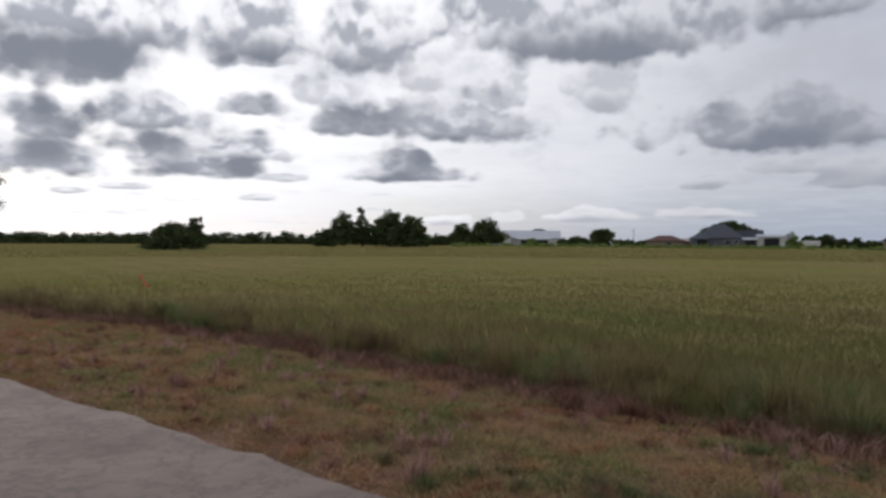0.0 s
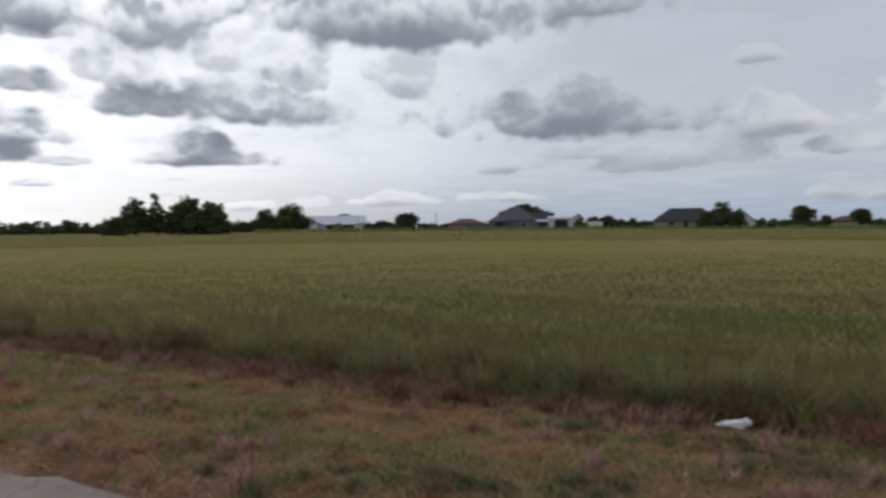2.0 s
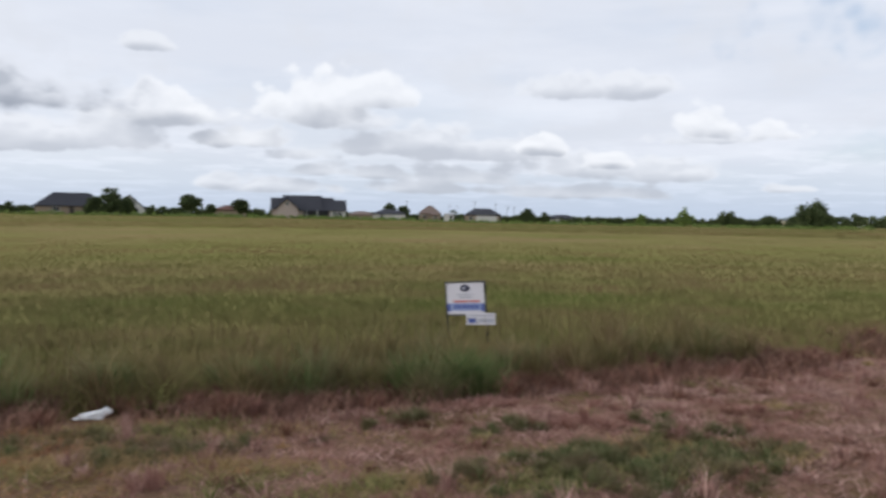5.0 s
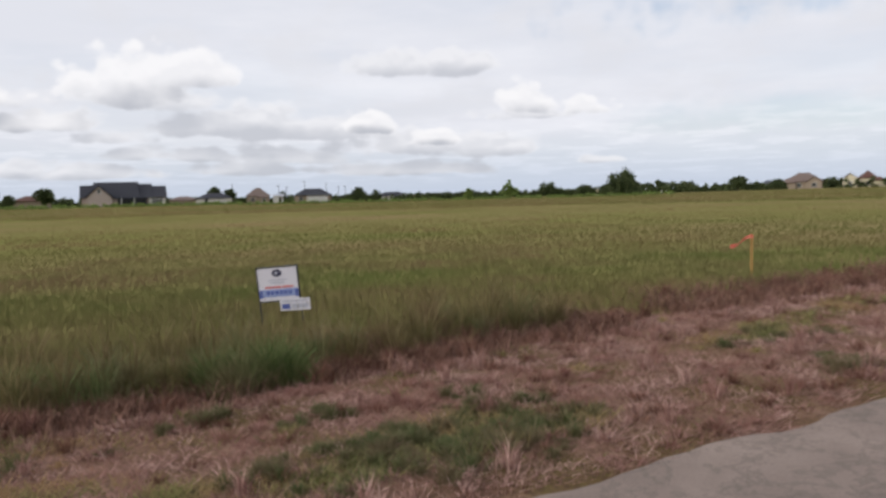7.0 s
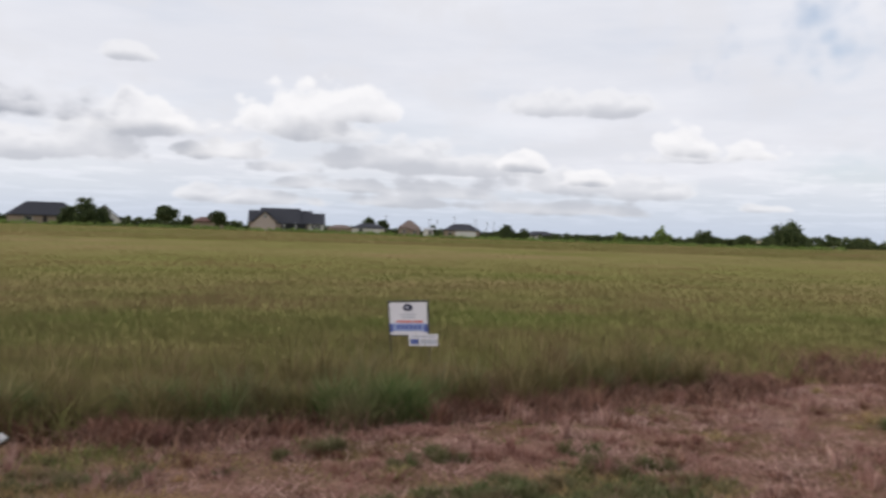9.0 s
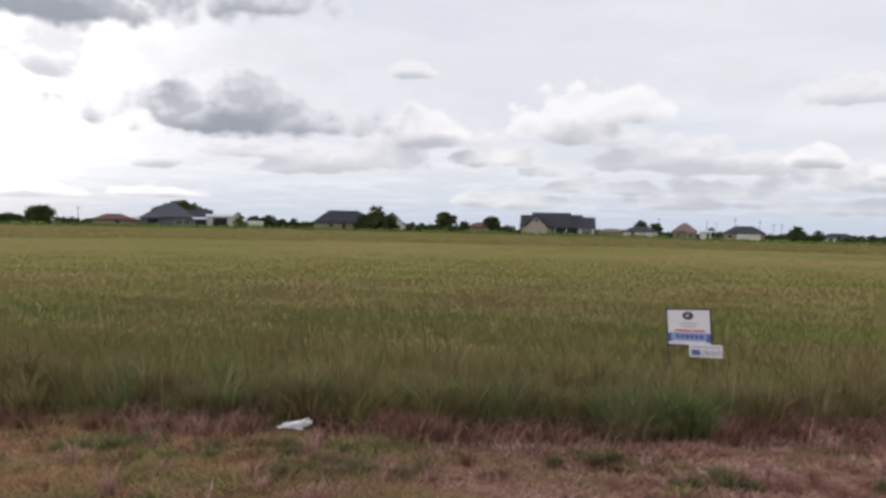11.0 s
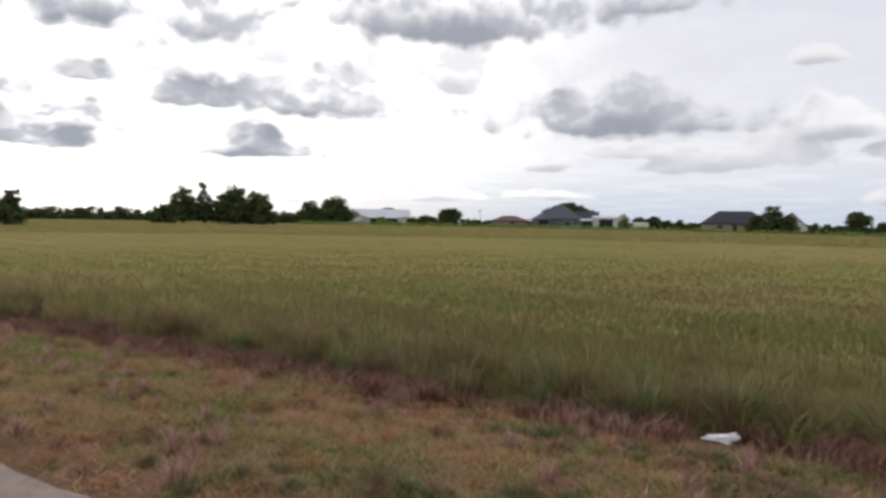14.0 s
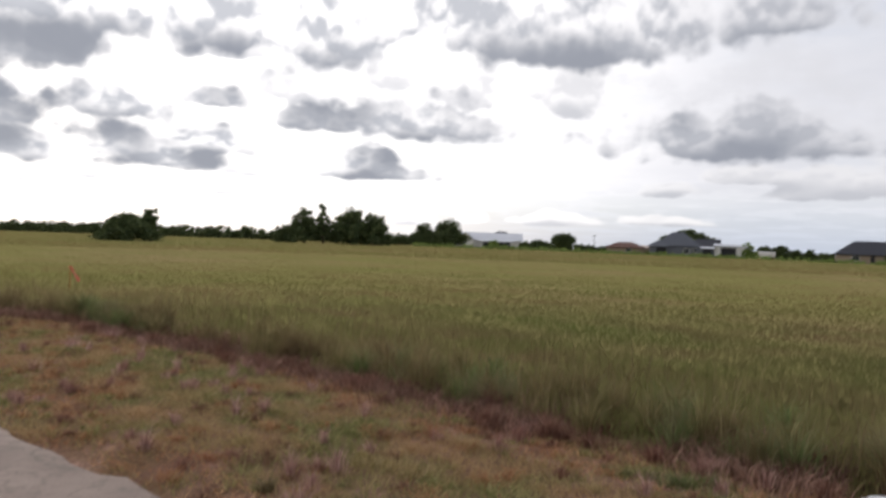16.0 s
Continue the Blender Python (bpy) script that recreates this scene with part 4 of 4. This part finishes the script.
def house(az, d, label, wings, walls, roofs, name="house", turn=0.0, openings=(), posts=(), category="house", over=0.5, sx=1.0):
    """wings: (x, y, w, d, eave, ridge, kind, wall, roof). openings: (kind, x, y, z, w, h) on walls that face the field;
    y is the wall's plane. A recess is a flat panel with the bay's shade as its colour.
    """
    x, y, z = at(az, d)
    base = new(name)
    base.matrix_world = pose(x, y, z, 0, 0, az + turn)
    tagged(base, label, category)
    wings = [(q[0] * sx, q[1], q[2] * sx, *q[3:]) for q in wings]
    openings = [(q[0], q[1] * sx, q[2], q[3], q[4] * sx, q[5]) for q in openings]
    posts = [(q[0] * sx, q[1], q[2]) for q in posts]
    for wx, wy, w, dd, eave, ridge, kind, wi, ri in wings:
        wl = part("wall", wing_wall(w, dd, eave, ridge, kind), walls[wi], base)
        wl.location = (wx, wy, 0)
        rf = part("roof", wing_roof(w, dd, eave, ridge, kind, over), roofs[ri], base)
        rf.location = (wx, wy, 0)
    for kind, ox, oy, oz, w, h in openings:
        if kind == "window":
            bm = bmesh.new()
            t = 0.1
            add_box(bm, -w / 2 - t, w / 2 + t, -0.08, 0.02, -t, 0)
            add_box(bm, -w / 2 - t, w / 2 + t, -0.08, 0.02, h, h + t)
            for sx in (-w / 2 - t, w / 2, -0.03):
                add_box(bm, sx, sx + (t if sx != -0.03 else 0.06), -0.08, 0.02, 0, h)
            wn = part("window", bm, m_trim, base)
            wn.location = (ox, oy, oz)
            bm = bmesh.new()
            add_box(bm, -w / 2, w / 2, -0.03, 0.01, 0, h)
            part("pane", bm, m_glass, wn)
        else:
            bm = bmesh.new()
            add_box(bm, -w / 2, w / 2, -0.06, 0.02, 0, h, 0.01)
            # a recess isn't hollow: a dark slab on the wall paints its shade
            dr = part("door" if kind != "recess" else "bay_shade_panel", bm, {"door": m_dark, "garage": m_trim, "recess": m_dark}[kind], base)
            dr.location = (ox, oy, oz)
    for px, py, h in posts:
        bm = bmesh.new()
        add_box(bm, -0.12, 0.12, -0.12, 0.12, 0, h, 0.02)
        part("post", bm, m_trim, base).location = (px, py, 0)
    return base


# large pale brick house with a steep dark roof
house(-40.1, 236, "large pale pink brick house with a steep dark roof", [
    (-2.4, 0, 13.0, 11, 2.4, 7.0, "gable_x", 0, 0), (6.0, 0.3, 4.6, 10.4, 2.4, 6.4, "gable_x", 0, 0), (9.9, 0, 6.0, 10.0, 2.4, 5.7, "gable_x", 0, 0),
    (-7.6, -4.6, 7.6, 7, 2.8, 6.0, "gable_y", 0, 0), (-10.6, 0.5, 5.0, 8, 2.8, 6.2, "gable_x", 0, 0), (10.2, -5.4, 5.2, 1.6, 2.5, 2.8, "gable_x", 1, 0)],
    [m_pink_brick, m_white_wall], [m_dark_roof], openings=[
        ("window", 9.0, -6.2, 0.6, 0.9, 1.5), ("window", 10.2, -6.2, 0.6, 0.9, 1.5), ("window", 11.4, -6.2, 0.6, 0.9, 1.5),
        ("window", -7.6, -8.1, 3.9, 0.8, 1.1), ("recess", 2.4, -5.55, 0.0, 9.0, 2.3)], posts=[(-1.0, -5.9, 2.3), (3.0, -5.9, 2.3)], sx=0.84)
# grey house with a hip roof
house(-11.55, 237, "grey stone house with a grey hip roof", [
    (0, 0, 12.8, 11, 2.9, 7.0, "hip", 0, 0), (8.6, 0.5, 6.0, 8, 2.9, 5.2, "gable_x", 0, 1), (-5.4, -4.5, 5.0, 5, 2.6, 4.2, "hip", 0, 0)],
    [m_grey_wall], [m_grey_roof, m_dark_roof], openings=[
        ("recess", -4.6, -7.05, 0.0, 2.8, 2.3), ("window", 2.4, -5.55, 0.8, 1.6, 1.4), ("window", 4.6, -5.55, 0.8, 1.0, 1.4), ("recess", 8.8, -3.6, 0.0, 3.4, 2.2)])
# white garage building with a dark bay
house(-15.15, 228, "white metal garage with a low roof and dark open bay", [(0, 0, 8.6, 6, 3.3, 3.9, "gable_x", 0, 0)],
      [m_white_wall], [m_metal_roof], "garage", 0, [("recess", -0.6, -3.05, 0, 4.0, 2.8)], category="garage", over=0.3)
house(-13.6, 226, "white carport roof on posts beside a grey house", [(0, 0, 3.4, 4, 2.5, 2.9, "gable_x", 0, 0)], [m_grey_wall], [m_metal_roof], "carport", 0,
      [("recess", 0, -2.05, 0, 2.6, 2.2)], category="carport", over=0.3)
# dark hip-roofed house with a white gable behind the tree
house(-23.95, 238, "low house with a wide dark hip roof", [(0, 0, 18.0, 10, 2.4, 6.1, "hip", 0, 0)], [m_tan_wall], [m_dark_roof],
      openings=[("window", -4, -5.05, 0.8, 1.6, 1.2), ("door", 0, -5.05, 0, 1.0, 2.05), ("window", 4, -5.05, 0.8, 1.6, 1.2)])
house(-27.6, 242, "white gabled house half hidden behind a tree", [(0, 0, 8.2, 12, 1.8, 6.0, "gable_y", 0, 0)], [m_white_wall], [m_grey_roof],
      openings=[("window", 1.8, -6.05, 0.7, 1.2, 1.2)])
# long white barn with a metal roof
house(2.2, 300, "long white barn with a galvanised metal roof", [
    (0, 0, 25, 12, 3.0, 5.9, "gable_x", 0, 0), (-9.6, -4, 7, 10, 3.0, 5.8, "gable_y", 0, 0), (4.5, 3, 9.5, 8, 5.0, 6.6, "hip", 0, 1), (2.6, -8, 12, 4, 2.6, 3.3, "gable_x", 0, 0)],
    [m_white_wall], [m_metal_roof, m_dark_roof], "barn", 0, [("recess", 2.6, -10.05, 0, 10.5, 2.2), ("window", -9.6, -9.05, 3.0, 0.9, 0.9)], category="barn")
# low brown hip roofs
house(-7.85, 240, "low house with a reddish-brown hip roof", [(0, 0, 11.0, 8, 1.9, 3.5, "hip", 0, 0)], [m_tan_wall], [m_rust_roof], openings=[("window", 1, -4.05, 0.6, 1.4, 1.0)])
house(-9.6, 242, "small shed with a pale pink roof", [(0, 0, 4.0, 4, 1.9, 2.7, "gable_x", 0, 0)], [m_tan_wall], [m_pink_brick], "shed", category="shed")
house(-34.4, 262, "long low brown house behind trees", [(0, 0, 10, 7, 2.3, 3.7, "hip", 0, 0)], [m_tan_wall], [m_rust_roof])
house(-44.0, 330, "low building with a pale olive roof", [(0, 0, 11, 8, 2.0, 3.4, "hip", 0, 0)], [m_tan_wall], [m_brown_roof], "shed", category="shed")
house(-46.1, 320, "low white house with a dark hip roof", [(0, 0, 13.5, 9, 2.4, 4.4, "hip", 0, 0)], [m_white_wall], [m_dark_roof],
      openings=[("window", -3, -4.55, 0.8, 1.4, 1.2), ("garage", 2.5, -4.55, 0, 3.6, 2.1)])
house(-49.2, 335, "tan brick house with a brown hip roof", [(0, 0, 9.4, 9, 3.2, 6.6, "hip", 0, 0), (2.4, -5, 4, 4, 2.6, 4.0, "hip", 0, 0)], [m_tan_wall], [m_brown_roof],
      openings=[("window", -2.2, -4.55, 1.0, 1.3, 1.3), ("window", 2.4, -7.05, 0.8, 1.2, 1.2)])
house(-50.65, 300, "small white shed with a low roof", [(0, 0, 3.8, 4, 2.7, 3.3, "gable_x", 0, 0)], [m_white_wall], [m_metal_roof], "shed", openings=[("door", 0.8, -2.05, 0, 0.9, 2.0)], category="shed")
house(-53.2, 300, "white house with a dark hip roof and garage", [(0, 0, 14.0, 9, 2.7, 5.2, "hip", 0, 0), (1.6, -5, 8, 4, 2.7, 3.4, "hip", 1, 0)], [m_tan_wall, m_white_wall], [m_dark_roof],
      openings=[("garage", 0.2, -7.05, 0, 3.6, 2.2), ("garage", 4.0, -7.05, 0, 2.6, 2.2), ("window", -4.6, -4.55, 0.8, 1.3, 1.2)])
house(-59.1, 380, "low white building with a dark roof", [(0, 0, 14, 8, 2.4, 4.2, "hip", 0, 0)], [m_white_wall], [m_dark_roof], openings=[("window", -3, -4.05, 0.8, 1.5, 1.1)])
house(-61.8, 400, "long low white metal shed", [(0, 0, 14, 8, 2.8, 3.4, "gable_x", 0, 0)], [m_white_wall], [m_metal_roof], "shed", category="shed")
house(-74.6, 330, "small pale shed behind bushes", [(0, 0, 5, 4, 2.4, 3.2, "gable_x", 0, 0)], [m_cream_wall], [m_metal_roof], "shed", category="shed")
house(-80.0, 370, "far low white buildings behind a hedge", [(-4, 0, 4, 5, 2.4, 3.4, "gable_x", 0, 0), (4, 0, 3, 5, 2.6, 3.6, "gable_y", 0, 0)], [m_white_wall], [m_metal_roof], "shed", category="shed")
house(-86.3, 340, "small pale cottage with a grey roof", [(0, 0, 6, 6, 2.4, 4.0, "hip", 0, 0)], [m_tan_wall], [m_grey_roof], openings=[("window", 0, -3.05, 0.8, 1.2, 1.1)])
house(-88.5, 330, "large brown brick house with a brown hip roof", [(0, 0, 13.5, 11, 3.0, 6.3, "hip", 0, 0), (3.6, -5.5, 5.5, 5, 2.8, 5.0, "gable_y", 0, 0), (-5.5, -3, 5, 7, 2.6, 4.4, "hip", 0, 0)],
      [m_tan_wall], [m_brown_roof], openings=[("window", -1.6, -5.55, 0.8, 1.4, 1.3), ("window", 3.6, -8.05, 0.8, 1.6, 1.4)])
house(-91.9, 330, "yellow stucco house with red-brown roofs", [(-3.4, 0, 5.2, 8, 3.4, 5.6, "gable_y", 0, 0), (2.4, 1, 6, 8, 3.6, 6.4, "hip", 0, 0), (6.2, -2, 4, 6, 2.6, 4.0, "hip", 0, 0)],
      [m_cream_wall], [m_rust_roof], openings=[("door", -1.0, -3.05, 0, 1.0, 2.1), ("window", 2.6, -3.05, 0.9, 1.2, 1.3), ("window", -3.4, -4.05, 0.9, 1.0, 1.3)])


def utility_pole(az, d, h, arms=1):
    """A wooden pole with cross arms and insulators."""
    x, y, z = at(az, d)
    base = new("utility_pole")
    base.matrix_world = pose(x, y, z, 0, 0, az + 20)
    tagged(base, "weathered wooden utility pole with a cross arm", "pole", "distant utility poles")
    bm = bmesh.new()
    add_tube(bm, (0, 0, -0.3), (0, 0, h), 0.17, 0.11, 8)
    part("pole", bm, m_pole, base)
    for k in range(arms):
        bm = bmesh.new()
        add_box(bm, -0.9, 0.9, -0.06, 0.06, h - 0.6 - k, h - 0.46 - k, 0.01)
        arm = part("cross_arm", bm, m_pole, base)
        for sx in (-0.8, 0.0, 0.8):
            bm = bmesh.new()
            add_tube(bm, (sx, 0, h - 0.46 - k), (sx, 0, h - 0.28 - k), 0.05, 0.04, 6)
            part("insulator", bm, m_trim, arm)


for az, d, h in ((-5.6, 300, 6.5), (-14.1, 300, 6.8), (-47.4, 380, 9.5), (-50.7, 420, 9.5), (-51.3, 430, 9.0), (-52.6, 410, 11.0), (-54.2, 410, 10.0), (-55.1, 430, 9.0), (-55.6, 430, 9.0), (-23.0, 310, 5.0)):
    utility_pole(az, d, h)


# parked white trailer by the garage
def trailer(az, d):
    x, y, z = at(az, d)
    base = new("trailer")
    base.matrix_world = pose(x, y, z, 0, 0, az + 8)
    tagged(base, "white parked trailer with dark wheels beside shrubs", "trailer")
    bm = bmesh.new()
    add_box(bm, -2.8, 2.2, -1.1, 1.1, 0.6, 2.2, 0.25)
    part("body", bm, m_white_wall, base)
    bm = bmesh.new()
    add_box(bm, 2.2, 3.6, -0.06, 0.06, 0.55, 0.65, 0.01)
    part("drawbar", bm, m_pole, base)
    for wx in (-0.7, 0.2):
        for wy in (-1.0, 0.9):
            bm = bmesh.new()
            add_tube(bm, (wx, wy - 0.1, 0.36), (wx, wy + 0.12, 0.36), 0.36, 0.36, 16)
            part("wheel", bm, m_dark, base)


trailer(-17.5, 236)


# ---- things on the near ground ----
m_board = surface("corrugated_plastic", (0.62, 0.6, 0.65), (0.54, 0.53, 0.58), 6.0, 60.0, 0.5)
m_ink_blue = surface("blue_print", (0.06, 0.09, 0.28), (0.09, 0.12, 0.33), 9.0, 60.0, 0.5)
m_ink_pale = surface("pale_blue_print", (0.22, 0.28, 0.5), (0.28, 0.34, 0.55), 9.0, 60.0, 0.5)
m_ink_red = surface("red_print", (0.5, 0.12, 0.12), (0.55, 0.18, 0.17), 9.0, 60.0, 0.5)
m_ink_dark = surface("dark_print", (0.03, 0.03, 0.06), (0.05, 0.05, 0.09), 9.0, 60.0, 0.5)
m_ink_grey = surface("grey_print", (0.35, 0.36, 0.42), (0.42, 0.43, 0.5), 9.0, 60.0, 0.5)
m_frame = surface("black_steel", (0.035, 0.035, 0.04), (0.06, 0.06, 0.06), 5.0, 50.0, 0.5, 0.6)


def yard_sign(x, y, top, turn, size):
    """A printed board in a steel frame with a rider panel hung off its lower corner. Local x runs along the board, -y faces the road."""
    base = new("yard_sign")
    base.matrix_world = pose(x, y, gz(x, y), 0, -5.0, turn) @ Matrix.Diagonal((size, size, size, 1))
    tagged(base, "white and blue printed yard sign in a black steel frame", "sign")
    w, h, r = 0.49, 0.36, 0.009
    z1 = top
    z0 = top - h
    bm = bmesh.new()
    add_tube(bm, (-w / 2 - r, 0, -0.25), (-w / 2 - r, 0, z1 + r), r, r, 8)
    add_tube(bm, (w / 2 + r, 0, -0.25), (w / 2 + r, 0, z1 + r), r, r, 8)
    add_tube(bm, (-w / 2 - 2 * r, 0, z1 + r), (w / 2 + 2 * r, 0, z1 + r), r, r, 8)
    add_tube(bm, (-w / 2, 0, z0 - r), (w / 2, 0, z0 - r), r, r, 8)
    part("frame", bm, m_frame, base, "thin black steel frame and legs")

    def slab(name, mat, parent, cx, cz, sw, sh, lift, label=""):
        bm = bmesh.new()
        add_box(bm, cx - sw / 2, cx + sw / 2, -0.004 - lift, -lift, cz - sh / 2, cz + sh / 2)
        return part(name, bm, mat, parent, label)

    board = slab("board", m_board, base, 0, (z0 + z1) / 2, w - 0.004, h - 0.004, 0.0)
    slab("blue_band", m_ink_pale, board, 0, z0 + 0.085, w - 0.03, 0.085, 0.003)
    slab("dark_band", m_ink_blue, board, -w / 2 + 0.022, z0 + 0.075, 0.04, 0.085, 0.005)
    slab("dark_band", m_ink_blue, board, w / 2 - 0.022, z0 + 0.075, 0.04, 0.085, 0.005)
    for k, cx in enumerate((-0.13, -0.075, -0.02, 0.035, 0.09, 0.145)):
        slab("print_bar", m_ink_blue, board, cx, z0 + 0.088, 0.04, 0.045, 0.006)
    slab("red_print", m_ink_red, board, -0.06, z0 + 0.148, 0.2, 0.022, 0.004)
    slab("red_print", m_ink_red, board, 0.12, z0 + 0.148, 0.13, 0.022, 0.004)
    slab("grey_print", m_ink_grey, board, 0.0, z0 + 0.195, 0.17, 0.014, 0.004)
    slab("grey_print", m_ink_grey, board, 0.0, z0 + 0.225, 0.22, 0.012, 0.004)
    # round emblem as a plain oval
    bm = bmesh.new()
    res = bmesh.ops.create_cone(bm, cap_ends=True, segments=28, radius1=0.05, radius2=0.05, depth=0.004)
    bmesh.ops.transform(bm, matrix=Matrix.Translation((0.0, -0.007, z1 - 0.058)) @ Matrix.Diagonal((1.25, 1, 0.82, 1)) @ Matrix.Rotation(radians(90), 4, "X"), verts=bm.verts)
    part("emblem", bm, m_ink_dark, board, "dark oval emblem")
    bm = bmesh.new()
    bmesh.ops.create_cone(bm, cap_ends=True, segments=20, radius1=0.016, radius2=0.016, depth=0.004)
    bmesh.ops.transform(bm, matrix=Matrix.Translation((-0.004, -0.01, z1 - 0.058)) @ Matrix.Rotation(radians(90), 4, "X"), verts=bm.verts)
    part("emblem_centre", bm, m_ink_grey, board)
    # rider panel
    rw, rh = 0.37, 0.13
    cx, cz = w / 2 + 0.105 - rw / 2 + 0.02, z0 + 0.012 - rh / 2
    rider = slab("rider_panel", m_board, base, cx, cz, rw, rh, 0.006, "small white rider panel")
    slab("blue_print", m_ink_blue, rider, cx - 0.11, cz - 0.018, 0.1, 0.055, 0.009)
    slab("grey_print", m_ink_grey, rider, cx + 0.06, cz - 0.018, 0.2, 0.05, 0.009)
    slab("grey_print", m_ink_grey, rider, cx, cz + 0.038, 0.3, 0.018, 0.009)
    bm = bmesh.new()
    for sx in (-0.12, 0.08):
        add_tube(bm, (cx + sx, 0.0, cz + rh / 2 - 0.01), (cx + sx, 0.0, z0 + 0.0), 0.003, 0.003, 6)
    part("hanger", bm, m_frame, base)


yard_sign(8.203, 6.648, 0.722, math.degrees(math.atan2(6.41 - 7.05, 8.24 - 8.14)), 1.225)

m_stake = surface("raw_pine_stake", (0.42, 0.25, 0.08), (0.33, 0.2, 0.07), 8.0, 40.0)
m_ribbon, nt, b = material("pink_ribbon", 0.4)
nt.links.new(ramp(nt, tnoise(nt, 14, 3), [(0.3, (0.56, 0.13, 0.09)), (0.7, (0.72, 0.2, 0.15))]), b.inputs["Base Color"])


def survey_stake(x, y, h, stream, drop, turn, label, wide=0.024):
    """A wooden survey stake with a knotted ribbon that streams from its top."""
    base = new("survey_stake")
    base.matrix_world = pose(x, y, gz(x, y), 0, 0, turn)
    tagged(base, label, "stake", "survey stakes")
    bm = bmesh.new()
    add_box(bm, -0.025, 0.025, -0.02, 0.02, -0.2, h, 0.004)
    part("stake", bm, m_stake, base)
    bm = bmesh.new()
    rows = []
    for i in range(13):
        s = i / 12
        px = -stream * s
        pz = h - 0.05 - drop * s + 0.025 * math.sin(s * 7)
        py = -0.02 + 0.04 * math.sin(s * 5)
        wv = wide + 0.02 * math.sin(s * 9) * s
        rows.append([bm.verts.new((px, py + dy, pz + dz)) for dz, dy in ((-wv, 0), (wv, 0), (wv, 0.004), (-wv, 0.004))])
    for a, c in zip(rows, rows[1:]):
        for j in range(4):
            bm.faces.new((a[j], c[j], c[(j + 1) % 4], a[(j + 1) % 4]))
    part("ribbon", bm, m_ribbon, base, "fluttering pink-orange survey ribbon")
    bm = bmesh.new()
    add_box(bm, -0.031, 0.031, -0.026, 0.026, h - 0.09, h - 0.03, 0.006)
    part("knot", bm, m_ribbon, base)


survey_stake(16.4, 1.5, 0.84, 0.4, 0.22, -84, "pine survey stake with a streaming pink ribbon")
survey_stake(-13.6, 22.7, 0.72, 0.26, 0.42, 205, "pine survey stake with a hanging pink ribbon in tall grass", 0.065)

m_bag, nt, b = material("white_plastic", 0.35)
b.inputs["Base Color"].default_value = (0.78, 0.79, 0.8, 1)
nt.links.new(ramp(nt, tnoise(nt, 18, 4), [(0.3, (0.66, 0.67, 0.7)), (0.6, (0.82, 0.83, 0.84))]), b.inputs["Base Color"])
bump(nt, b, tnoise(nt, 30, 4), 0.7, 0.01)


def crumpled(name, x, y, size, label, category, turn, seed):
    """A crumpled piece of plastic lying on the ground, with a twisted end."""
    bm = bmesh.new()
    bmesh.ops.create_icosphere(bm, subdivisions=4, radius=1)
    for p in bm.verts:
        c = p.co.copy()
        k = 1 + 0.35 * noise.noise(c * 1.7 + Vector((seed, 0, 0))) + 0.16 * noise.noise(c * 4.3 + Vector((0, seed, 0)))
        taper = 0.16 + 0.62 * max(0.0, (c.x + 1) / 2) ** 1.1
        knot = max(0.0, c.x - 0.55)
        z = c.z * k * taper * size[2] * 1.4 + size[2] * (0.35 + 1.3 * knot)
        p.co = Vector((c.x * size[0] * k, c.y * size[1] * k * taper * (1.4 - 1.5 * knot), max(-0.01, z)))
    ob = part(name, bm, m_bag)
    for f in ob.data.polygons:
        f.use_smooth = True
    ob.matrix_world = pose(x, y, gz(x, y), 0, 0, turn)
    return tagged(ob, label, category)


crumpled("plastic_bag", 3.13, 7.1, (0.15, 0.095, 0.085), "crumpled white plastic bag lying in dry grass", "litter", -25, 2.0)
crumpled("litter", -2.58, 10.97, (0.06, 0.05, 0.04), "small scrap of white litter on the verge", "litter", 30, 5.0)
